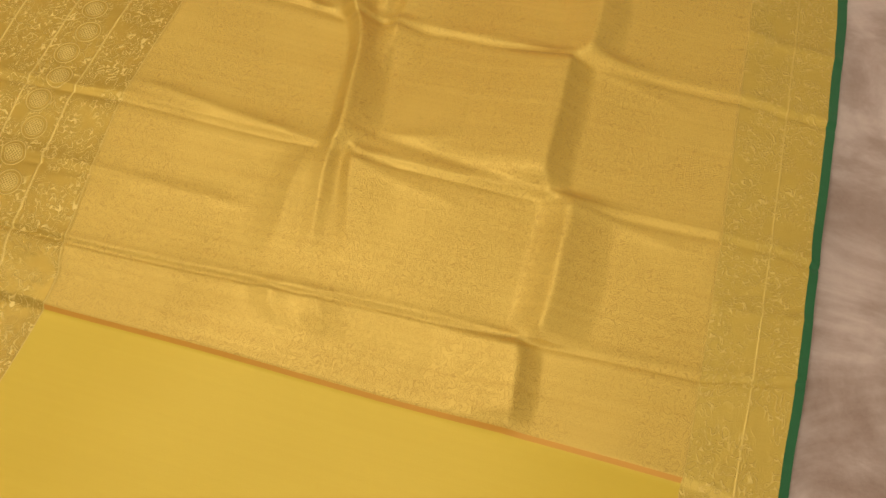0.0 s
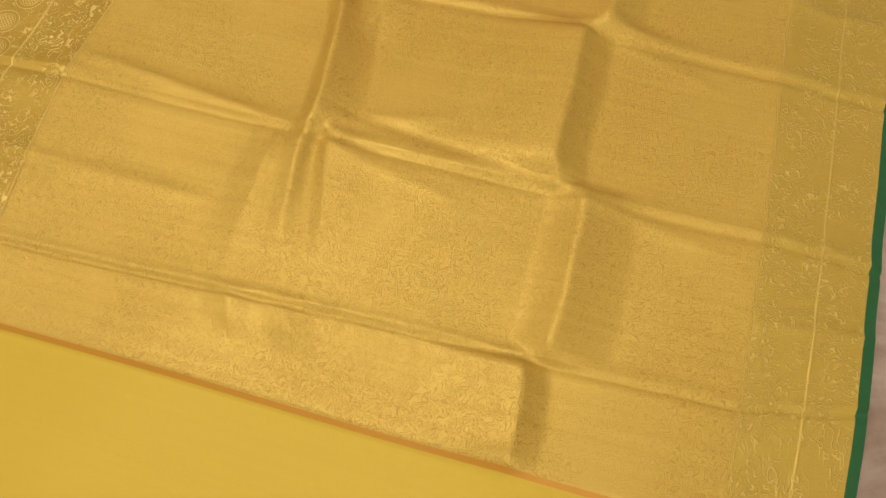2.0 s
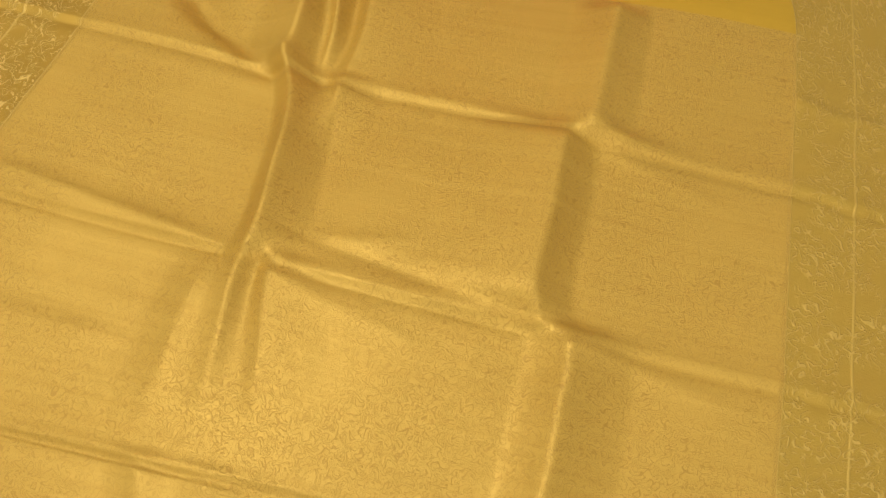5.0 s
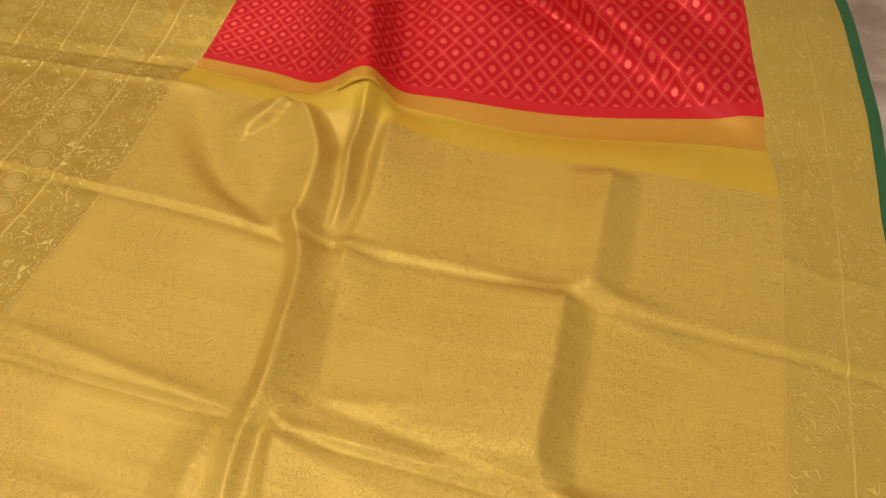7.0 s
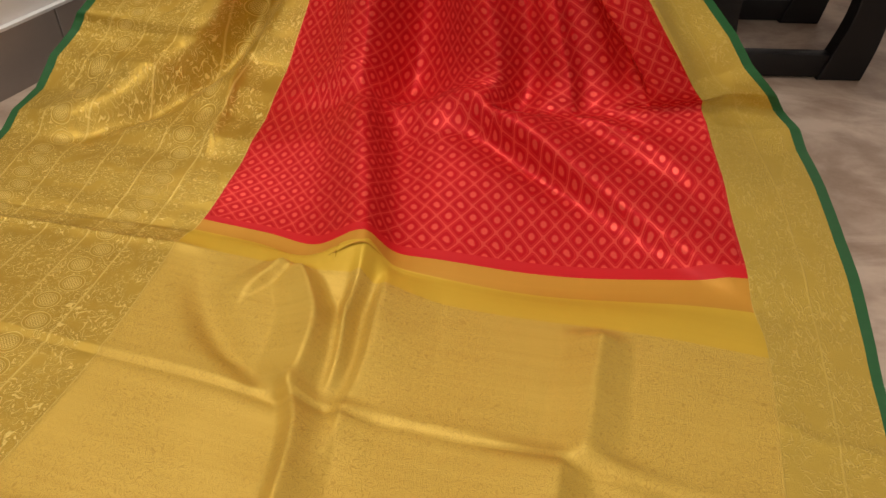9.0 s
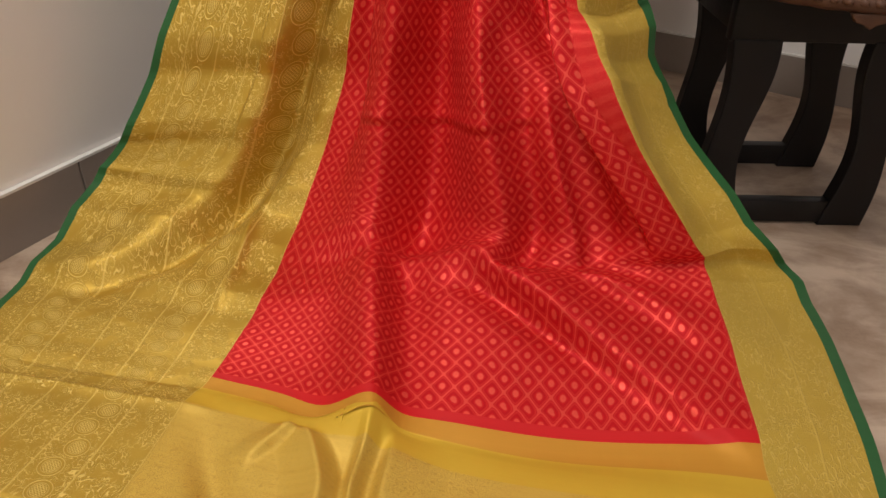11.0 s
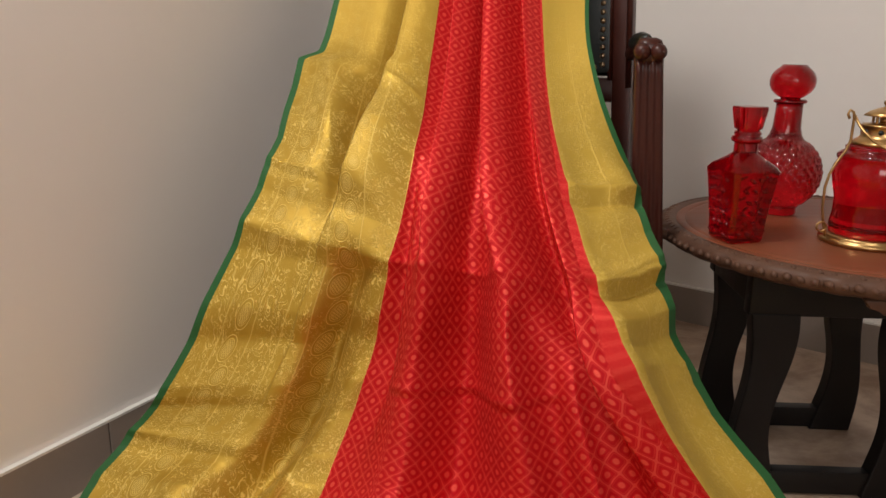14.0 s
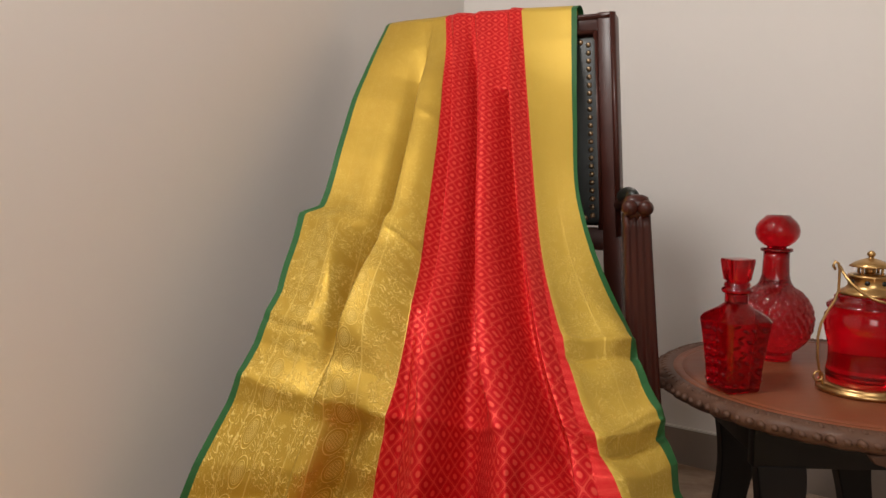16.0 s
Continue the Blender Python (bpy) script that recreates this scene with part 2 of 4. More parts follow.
def box(bm, size, m=None, bevel=0.0):
    made = bmesh.ops.create_cube(bm, size=1.0)["verts"]
    bmesh.ops.scale(bm, vec=size, verts=made)
    if bevel:
        edges = list({e for v in made for e in v.link_edges})
        made = list({v for f in bmesh.ops.bevel(bm, geom=edges, offset=bevel, segments=2, profile=0.5, affect="EDGES")["faces"] for v in f.verts} | {v for v in made if v.is_valid})
    if m is not None:
        bmesh.ops.transform(bm, matrix=m, verts=made)
    return made


def box_mesh(size, m=None, bevel=0.0):
    bm = bmesh.new()
    box(bm, size, m, bevel)
    return bm


def lathe(profile, segments=48, m=None, bm=None, shape=None):
    """Turns (radius, z) pairs round z; shape(angle, z) scales the radius."""
    bm = bm or bmesh.new()
    rings = []
    for r, z in profile:
        ring = []
        for k in range(segments):
            a = 2 * math.pi * k / segments
            q = r * (shape(a, z) if shape else 1.0)
            ring.append(bm.verts.new((q * math.cos(a), q * math.sin(a), z)))
        rings.append(ring)
    for lo, hi in zip(rings, rings[1:]):
        for k in range(segments):
            bm.faces.new((lo[k], lo[(k + 1) % segments], hi[(k + 1) % segments], hi[k]))
    if profile[0][0] > 1e-6:
        bm.faces.new(rings[0][::-1])
    if profile[-1][0] > 1e-6:
        bm.faces.new(rings[-1])
    if m is not None:
        bmesh.ops.transform(bm, matrix=m, verts=[v for ring in rings for v in ring])
    return bm


def tube(points, radius, sides=8, bm=None, closed=False):
    """A round rod along points."""
    bm = bm or bmesh.new()
    pts = [Vector(p) for p in points]
    rings, up = [], Vector((0.3, 0.2, 1)).normalized()
    for k, p in enumerate(pts):
        a = pts[k - 1] if k or closed else p
        b = pts[(k + 1) % len(pts)] if k + 1 < len(pts) or closed else p
        way = (b - a).normalized()
        side = way.cross(up)
        side = (side if side.length > 1e-3 else way.orthogonal()).normalized()
        top = side.cross(way)
        up = top
        r = radius(k / (len(pts) - 1)) if callable(radius) else radius
        rings.append([bm.verts.new(p + r * (math.cos(2 * math.pi * i / sides) * side + math.sin(2 * math.pi * i / sides) * top)) for i in range(sides)])
    pairs = list(zip(rings, rings[1:])) + ([(rings[-1], rings[0])] if closed else [])
    for lo, hi in pairs:
        for i in range(sides):
            bm.faces.new((lo[i], lo[(i + 1) % sides], hi[(i + 1) % sides], hi[i]))
    if not closed:
        bm.faces.new(rings[0][::-1])
        bm.faces.new(rings[-1])
    return bm


def prism(outline, depth, m=None, bevel=0.0):
    """An outline in x, z given a depth along y, centred."""
    bm = bmesh.new()
    front = [bm.verts.new((x, -depth / 2, z)) for x, z in outline]
    back = [bm.verts.new((x, depth / 2, z)) for x, z in outline]
    bm.faces.new(front)
    bm.faces.new(back[::-1])
    for k in range(len(outline)):
        bm.faces.new((front[k], back[k], back[(k + 1) % len(outline)], front[(k + 1) % len(outline)]))
    bmesh.ops.recalc_face_normals(bm, faces=bm.faces)
    if bevel:
        rim = [e for e in bm.edges if abs(e.verts[0].co.y - e.verts[1].co.y) < 1e-6]
        bmesh.ops.bevel(bm, geom=rim, offset=bevel, segments=2, profile=0.5, affect="EDGES")
    if m is not None:
        bmesh.ops.transform(bm, matrix=m, verts=bm.verts)
    return bm


def sharp(ob, degrees=35):
    ob.data.set_sharp_from_angle(angle=radians(degrees))
    return ob


# ---- the room ----
CORNER = Vector((0.056, 2.93, 0))
LEFT_WAY = Vector((-0.43, -0.903, 0)).normalized()
RIGHT_WAY = Vector((0.832, -0.555, 0)).normalized()
CEILING = 2.7


def wall(name, a, b, height, thick=0.12):
    """A wall from a to b, its inner face on that line, the room to the right of the way from a to b."""
    way = (b - a).normalized()
    out = Vector((-way.y, way.x, 0))
    bm = bmesh.new()
    lo = [bm.verts.new(p) for p in (a, b, b + out * thick, a + out * thick)]
    hi = [bm.verts.new(v.co + Vector((0, 0, height))) for v in lo]
    bm.faces.new(lo[::-1])
    bm.faces.new(hi)
    for k in range(4):
        bm.faces.new((lo[k], lo[(k + 1) % 4], hi[(k + 1) % 4], hi[k]))
    bmesh.ops.recalc_face_normals(bm, faces=bm.faces)
    return tagged(part(name, bm, M_WALL, smooth=False), "warm grey painted plaster wall", "wall", kind="structure")


LEFT_END = CORNER + LEFT_WAY * 5.2
RIGHT_END = CORNER + RIGHT_WAY * 3.6
BACK_LEFT, BACK_RIGHT = Vector((LEFT_END.x, -2.2, 0)), Vector((RIGHT_END.x, -2.2, 0))
wall("wall_left", LEFT_END, CORNER, CEILING)
wall("wall_back", CORNER, RIGHT_END, CEILING)
wall("wall_right", RIGHT_END, BACK_RIGHT, CEILING)
wall("wall_behind", BACK_RIGHT, LEFT_END, CEILING)
tagged(part("floor", box_mesh((7.0, 7.0, 0.1), pose(0.5, 0.5, -0.05)), M_FLOOR, smooth=False), "mottled beige and brown polished stone floor", "floor", kind="structure")
tagged(part("ceiling", box_mesh((7.0, 7.0, 0.1), pose(0.5, 0.5, CEILING + 0.05)), M_CEIL, smooth=False), "plain white ceiling", "ceiling", kind="structure")


def skirting(name, start, way, length, first):
    """Skirting tiles, a grout line on top, pale joints between."""
    root = tagged(new(name), "grey-brown tile skirting with a white grout line along the wall foot", "skirting", kind="structure")
    inward = Vector((way.y, -way.x, 0)) if way.x > 0 else Vector((-way.y, way.x, 0))
    turn = math.atan2(way.y, way.x)
    place, cuts = first, [0.0]
    while place < length:
        cuts.append(place)
        place += 0.6
    cuts.append(length)
    for a, b in zip(cuts, cuts[1:]):
        mid = start + way * ((a + b) / 2) + inward * 0.006 + Vector((0, 0, 0.054))
        part("tile", box_mesh((b - a - 0.003, 0.012, 0.108), Matrix.Translation(mid) @ Matrix.Rotation(turn, 4, "Z"), 0.001), M_SKIRT, root, smooth=False)
    mid = start + way * (length / 2) + inward * 0.0035
    part("joint_filler", box_mesh((length, 0.007, 0.104), Matrix.Translation(mid + Vector((0, 0, 0.053))) @ Matrix.Rotation(turn, 4, "Z")), M_JOINT, root, smooth=False)
    part("grout_line", box_mesh((length, 0.012, 0.005), Matrix.Translation(mid + inward * 0.003 + Vector((0, 0, 0.1108))) @ Matrix.Rotation(turn, 4, "Z")), M_GROUT, root, "white grout line", smooth=False)


skirting("baseboard_left", CORNER, LEFT_WAY, 4.6, 0.33)
skirting("baseboard_back", CORNER, RIGHT_WAY, 3.4, 0.45)


# ---- the saree ----
# Four lines run the length of the cloth, from the chair's top to the floor: both edges and both seams of the middle field.
LEFT_EDGE = [
    (-0.136, 2.240, 1.235), (-0.198, 2.058, 1.019), (-0.236, 1.853, 0.788), (-0.281, 1.676, 0.638),
    (-0.329, 1.583, 0.492), (-0.455, 1.509, 0.220), (-0.540, 1.477, 0.102), (-0.589, 1.302, 0.031),
    (-0.607, 1.139, 0.020), (-0.617, 1.086, 0.019), (-0.672, 0.928, 0.020), (-0.726, 0.696, 0.020),
    (-0.753, 0.504, 0.014), (-0.771, 0.432, 0.012), (-0.857, 0.145, 0.012),
]
LEFT_SEAM = [
    (0.018, 2.168, 1.240), (0.034, 1.970, 1.004), (0.013, 1.727, 0.728), (-0.015, 1.560, 0.597),
    (-0.051, 1.488, 0.456), (-0.090, 1.495, 0.257), (-0.155, 1.397, 0.079), (-0.182, 1.186, 0.056),
    (-0.228, 1.067, 0.020), (-0.249, 1.017, 0.014), (-0.285, 0.827, 0.012), (-0.342, 0.618, 0.019),
    (-0.366, 0.420, 0.016), (-0.374, 0.335, 0.012), (-0.470, 0.049, 0.012),
]
RIGHT_SEAM = [
    (0.199, 2.080, 1.236), (0.206, 1.892, 0.993), (0.217, 1.691, 0.750), (0.234, 1.494, 0.588),
    (0.275, 1.373, 0.454), (0.314, 1.258, 0.363), (0.457, 1.201, 0.168), (0.483, 1.182, 0.111),
    (0.485, 0.946, 0.022), (0.477, 0.823, 0.027), (0.426, 0.624, 0.030), (0.373, 0.427, 0.028),
    (0.333, 0.269, 0.012), (0.303, 0.164, 0.012), (0.212, -0.125, 0.012),
]
RIGHT_EDGE = [
    (0.319, 2.019, 1.228), (0.305, 1.882, 0.970), (0.297, 1.728, 0.793), (0.350, 1.543, 0.586),
    (0.380, 1.437, 0.489), (0.433, 1.381, 0.340), (0.560, 1.258, 0.173), (0.656, 1.253, 0.055),
    (0.655, 0.995, 0.010), (0.596, 0.797, 0.013), (0.522, 0.581, 0.022), (0.461, 0.398, 0.020),
    (0.425, 0.269, 0.016), (0.381, 0.128, 0.012), (0.299, -0.160, 0.012),
]
ROWS_PER_STATION = 44
FIELDS = [("selvedge", 3), ("border", 90), ("middle", 230), ("border", 30), ("selvedge", 3)]


def glide(points, t):
    """Catmull-Rom through points at the stations t (array)."""
    p = np.array(points, float)
    p = np.vstack([2 * p[0] - p[1], p, 2 * p[-1] - p[-2]])
    k = np.clip(t.astype(int), 0, len(points) - 2)
    f = (t - k)[:, None]
    a, b, c, d = p[k], p[k + 1], p[k + 2], p[k + 3]
    return 0.5 * (2 * b + (c - a) * f + (2 * a - 5 * b + 4 * c - d) * f**2 + (3 * b - a - 3 * c + d) * f**3)


def along(table, t):
    """Columns of a small table of (station, values...) at the stations t."""
    table = np.array(table, float)
    return [np.interp(t, table[:, 0], table[:, k]) for k in range(1, table.shape[1])]


def ridge(S, T, table, left, right, power=2.0):
    """A fold that runs down the cloth: rows of (station, place across, height). left, right: how far its flanks reach."""
    t = T[:, 0]
    place, height = along(table, t)
    height = np.convolve(np.pad(height, 6, mode="edge"), np.ones(13) / 13, mode="valid")
    place = np.convolve(np.pad(place, 4, mode="edge"), np.ones(9) / 9, mode="valid")
    d = S - place[:, None]
    inside = ((t >= table[0][0] - 0.15) & (t <= table[-1][0] + 0.15))[:, None]
    w = np.where(d < 0, left, right)
    return inside * height[:, None] * np.exp(-(np.abs(d / w) ** power))


def tent(S, T, table, left, right):
    """A pressed fold with flat flanks: rows of (station, place across, height)."""
    t = T.mean(axis=1)
    place, height = along(table, t)
    height = np.where((t >= table[0][0]) & (t <= table[-1][0]), height, 0.0)
    height = np.convolve(np.pad(height, 2, mode="edge"), np.ones(5) / 5, mode="valid")
    place = np.convolve(np.pad(place, 4, mode="edge"), np.ones(9) / 9, mode="valid")
    d = S - place[:, None]
    q = np.clip(1 - np.abs(d) / np.where(d < 0, left, right), 0, 1)
    return height[:, None] * np.where(q > 0.92, 0.92 + (q - 0.92) * 0.5, q) ** 1.35


def crease(S, T, station, s0, s1, slope, height, width, fade=0.06):
    """A pressed line across the cloth from s0 to s1: a sharp low crest."""
    d = T - (station + slope * (S - (s0 + s1) / 2))
    span = 1 / (1 + np.exp(-np.clip((S - s0) / fade * 4, -40, 40))) / (1 + np.exp(np.clip((S - s1) / fade * 4, -40, 40)))
    return height * span * np.exp(-np.abs(d / width))


def dent(S, T, s, t, ws, wt, h, turn=0.0):
    c, n = math.cos(turn), math.sin(turn)
    a, b = (S - s) / ws, (T - t) / wt
    return h * np.exp(-((c * a + n * b) ** 2) - ((c * b - n * a) ** 2))


def build_saree():
    t = np.linspace(0, 14, 14 * ROWS_PER_STATION + 1)
    le, ls, rs, re = (glide(p, t) for p in (LEFT_EDGE, LEFT_SEAM, RIGHT_SEAM, RIGHT_EDGE))
    # the left edge hangs out where it passes over the chair's arm
    jut = np.clip((t - 1.99) / 0.07, 0, 1) * np.clip((3.0 - t) / 0.9, 0, 1)
    le[:, 0] -= 0.034 * jut
    re[:, 0] += 0.011 * np.clip((t - 8.0) / 1.2, 0, 1) + 0.006 * np.clip((t - 9.5) / 1.5, 0, 1)
    # s runs 0..1 over the left border, 1..2 over the middle, 2..3 over the right border
    green_l, green_r = along([(0, 0.05, 0.10), (2, 0.05, 0.09), (4, 0.045, 0.13), (8, 0.035, 0.115), (9.5, 0.035, 0.095), (14, 0.035, 0.095)], t)
    cols, fields = [], []
    for k, (name, count) in enumerate(FIELDS):
        f = np.arange(count + 1) / count
        if k == 0:
            s = green_l[:, None] * f
        elif k == 1:
            s = green_l[:, None] + (1 - green_l[:, None]) * f
        elif k == 2:
            s = 1 + np.ones((len(t), 1)) * f
        elif k == 3:
            s = 2 + (1 - green_r[:, None]) * f
        else:
            s = 3 - green_r[:, None] * (1 - f)
        start = sum(c.shape[1] for c in cols)
        cols.append(s if k == 0 else s[:, 1:])
        fields.append((name, start if k == 0 else start - 1, count))
    S = np.hstack(cols)
    T = t[:, None] * np.ones_like(S)
    g = S[:, :, None]
    P = np.where(g < 1, le[:, None] * (1 - g) + ls[:, None] * g,
                 np.where(g < 2, ls[:, None] * (2 - g) + rs[:, None] * (g - 1), rs[:, None] * (3 - g) + re[:, None] * (g - 2)))
    F = np.where(S > 2, 1 + (S - 2) * 0.16, np.where(S < 1, (S - 1) * 0.5, S - 1))
    # the hem of the red field sags towards the room's middle
    sag = np.where((F > 0) & (F < 1), np.sin(np.pi * np.clip(F, 0, 1)), 0)
    P[:, :, 1] -= 0.028 * sag * np.exp(-(((T - 8.1) / 0.5) ** 2)) + 0.012 * sag * np.exp(-(((T - 9.0) / 0.4) ** 2))
    P[:, :, 1] -= 0.020 * np.exp(-(((F - 0.24) / 0.07) ** 2) - ((T - 8.25) / 0.5) ** 2)
    H = np.zeros_like(S)
    L = np.zeros_like(S)
    hang = 1 / (1 + np.exp((T - 7.2) * 3))
    floor_part = 1 - hang
    # pleats of the red field: they overlap to the left near the chair's top and roll over to the right lower down
    roll = np.clip((t - 3.4) / 1.2, 0, 1)[:, None]
    roll = roll * roll * (3 - 2 * roll)
    pleat = ridge(F, T, [(0, 0.12, 0.014), (1, 0.18, 0.028), (2, 0.205, 0.036), (3, 0.215, 0.038), (4, 0.245, 0.044), (5, 0.25, 0.048), (5.8, 0.23, 0.048), (6.3, 0.215, 0.046), (6.42, 0.21, 0.0)], 0.03 + 0.10 * roll, 0.12 - 0.068 * roll)
    H, L = H + pleat, L + (0.7 * roll - 0.55) * pleat
    pleat = ridge(F, T, [(0, 0.42, 0.018), (1, 0.50, 0.032), (2, 0.535, 0.042), (3, 0.55, 0.044), (4, 0.59, 0.040), (5, 0.61, 0.042), (6, 0.555, 0.042), (6.6, 0.505, 0.036), (6.8, 0.49, 0.0)], 0.028 + 0.10 * roll, 0.19 - 0.145 * roll)
    H, L = H + pleat, L + (0.75 * roll - 0.55) * pleat
    pleat = ridge(F, T, [(0, 0.86, 0.018), (1, 0.88, 0.03), (2, 0.91, 0.042), (3, 0.925, 0.048), (4, 0.945, 0.052), (5, 0.945, 0.042), (6, 0.92, 0.026), (7, 0.87, 0.0)], 0.028, 0.09)
    H, L = H + pleat, L - 0.45 * pleat
    H += ridge(F, T, [(0, 0.34, -0.008), (2, 0.40, -0.03), (3, 0.40, -0.034), (4, 0.365, -0.05), (5, 0.355, -0.06), (5.9, 0.325, -0.06), (6.2, 0.31, -0.045), (6.36, 0.305, 0.0)], 0.05, 0.13)
    H += ridge(F, T, [(4.4, 0.73, 0.0), (5, 0.705, -0.03), (6, 0.625, -0.036), (6.6, 0.565, -0.022), (6.8, 0.55, 0.0)], 0.05, 0.06)
    H += ridge(F, T, [(1, 0.79, -0.02), (3, 0.83, -0.04), (4, 0.845, -0.06), (5, 0.85, -0.056), (6, 0.80, -0.034), (6.8, 0.72, 0.0)], 0.10, 0.045)
    H += ridge(F, T, [(3, 0.02, -0.004), (4, 0.07, -0.022), (5, 0.11, -0.02), (5.7, 0.1, 0.0)], 0.05, 0.025)
    H += ridge(F, T, [(4.9, 0.78, 0.0), (5.3, 0.76, 0.018), (5.7, 0.735, 0.022), (6.3, 0.715, 0.02), (6.6, 0.71, 0.0)], 0.1, 0.014)
    H += ridge(F, T, [(5.2, 0.86, 0.0), (5.8, 0.86, 0.012), (6.4, 0.86, 0.012), (6.9, 0.9, 0.0)], 0.08, 0.03)
    # swirls where the red field reaches the floor
    H += ridge(F, T, [(6.3, 0.235, 0.0), (6.5, 0.245, 0.034), (6.8, 0.255, 0.042), (7.16, 0.27, 0.044), (7.6, 0.305, 0.04), (8.0, 0.325, 0.042), (8.5, 0.335, 0.042), (8.75, 0.335, 0.036), (9.0, 0.335, 0.016), (9.2, 0.335, 0.0)], 0.07, 0.036)
    H += ridge(F, T, [(6.4, 0.3, 0.0), (6.8, 0.32, -0.022), (7.6, 0.365, -0.012), (8.2, 0.39, 0.0)], 0.04, 0.06)
    H += ridge(F, T, [(6.5, 0.47, 0.0), (6.75, 0.515, 0.030), (7.0, 0.58, 0.036), (7.25, 0.67, 0.034), (7.45, 0.75, 0.026), (7.7, 0.86, 0.018), (8.0, 0.98, 0.010), (8.2, 1.0, 0.0)], 0.034, 0.12)
    H += ridge(F, T, [(6.6, 0.46, 0.0), (6.9, 0.50, -0.016), (7.2, 0.585, -0.018), (7.45, 0.69, -0.012), (7.6, 0.75, 0.0)], 0.06, 0.035)
    H += ridge(F, T, [(6.6, 0.70, 0.0), (6.9, 0.78, 0.014), (7.2, 0.88, 0.014), (7.5, 0.98, 0.0)], 0.03, 0.06)
    # left border: an overlapping fold high up, a deep trough lower down
    pleat = ridge(S, T, [(0.1, 0.80, 0.0), (0.7, 0.81, 0.03), (2, 0.79, 0.046), (3, 0.725, 0.052), (3.6, 0.67, 0.036), (4.1, 0.60, 0.013), (5, 0.59, 0.01), (5.6, 0.57, 0.0)], 0.022, 0.24, 3.0)
    H, L = H + pleat, L - 0.55 * pleat
    H += ridge(S, T, [(0.2, 0.70, 0.0), (1, 0.70, -0.034), (2, 0.67, -0.062), (3, 0.60, -0.068), (3.6, 0.55, -0.036), (4.0, 0.52, 0.0)], 0.16, 0.05)
    H += ridge(S, T, [(3.95, 0.80, 0.0), (4.2, 0.80, -0.045), (4.7, 0.80, -0.06), (5.25, 0.785, -0.062), (5.8, 0.735, -0.06), (6.35, 0.625, -0.046), (6.7, 0.50, -0.034), (7.05, 0.36, -0.018), (7.25, 0.28, 0.0)], 0.085, 0.10)
    H += ridge(S, T, [(4.2, 0.6, 0.0), (5, 0.66, 0.014), (6, 0.58, 0.026), (6.5, 0.46, 0.026), (6.85, 0.3, 0.02), (7.2, 0.15, 0.0)], 0.2, 0.1)
    H += ridge(S, T, [(5.8, 0.80, 0.0), (6.05, 0.81, 0.014), (6.7, 0.84, 0.013), (7.3, 0.87, 0.0)], 0.05, 0.022, 1.3)
    H += ridge(S, T, [(4.8, 0.97, 0.0), (5.1, 0.935, 0.010), (5.6, 0.85, 0.016), (6.2, 0.71, 0.018), (6.64, 0.57, 0.013), (7.0, 0.43, 0.0)], 0.05, 0.11, 1.6)
    # the edge where the cloth turns in under the upper fold
    H += ridge(S, T, [(1.9, 0.22, 0.0), (2.1, 0.26, 0.020), (2.5, 0.345, 0.024), (3.0, 0.425, 0.022), (3.5, 0.46, 0.014), (3.9, 0.48, 0.0)], 0.16, 0.16, 1.4)
    H += dent(S, T, 0.72, 3.55, 0.16, 0.18, -0.014, 0.5)
    # right border
    H += ridge(S, T, [(2.2, 2.6, 0.0), (3, 2.55, 0.01), (3.5, 2.5, 0.012), (4, 2.5, 0.0)], 0.3, 0.3)
    H += ridge(S, T, [(4.5, 2.3, 0.0), (5.5, 2.45, -0.014), (6.3, 2.5, -0.018), (7.0, 2.5, -0.014), (7.6, 2.6, 0.0)], 0.4, 0.3)
    H += dent(S, T, 2.78, 3.0, 0.25, 0.22, 0.016, 0.5)
    # nothing on the floor runs quite straight
    def wander(a, b, c):
        return np.sin(a * S + b * T + c) + 0.6 * np.sin(2.3 * a * S - 1.7 * b * T + 2 * c) + 0.4 * np.sin(4.1 * a * S + 4.3 * b * T + 3 * c)

    S_plain, T_plain, F_plain = S, T, F
    drift = 0.0035 * wander(3.0, 2.4, 0.4)
    T = T + 0.010 * wander(4.0, 2.0, 1.3)
    F, S = F + drift, S + drift
    # floor: long pressed folds through the gold field, flat facets with crisp edges
    H += tent(F, T, [(9.9, 0.305, 0.0), (9.98, 0.315, 0.020), (10.1, 0.338, 0.028), (10.5, 0.365, 0.030), (10.8, 0.378, 0.026), (10.99, 0.382, 0.018)], 0.030, 0.060)
    H += tent(F, T, [(10.99, 0.378, 0.013), (11.2, 0.384, 0.009), (11.4, 0.388, 0.006), (11.8, 0.395, 0.0)], 0.03, 0.022)
    H += tent(F, T, [(11.0, 0.415, 0.012), (11.2, 0.425, 0.008), (11.45, 0.44, 0.004), (11.8, 0.46, 0.0)], 0.02, 0.08)
    H += tent(F, T, [(11.02, 0.345, 0.0), (11.2, 0.34, 0.007), (11.5, 0.335, 0.005), (11.9, 0.33, 0.0)], 0.045, 0.06)
    H += tent(F, T, [(12.02, 0.345, 0.006), (12.3, 0.355, 0.004), (12.6, 0.36, 0.0)], 0.04, 0.045)
    H += tent(F, T, [(12.02, 0.42, 0.004), (12.3, 0.435, 0.004), (12.6, 0.44, 0.0)], 0.05, 0.04)
    # gathered swirl under the yellow stripe
    H += tent(F, T, [(8.98, 0.235, 0.0), (9.06, 0.245, 0.022), (9.25, 0.275, 0.030), (9.5, 0.315, 0.034), (9.75, 0.318, 0.03), (9.98, 0.315, 0.020)], 0.075, 0.04)
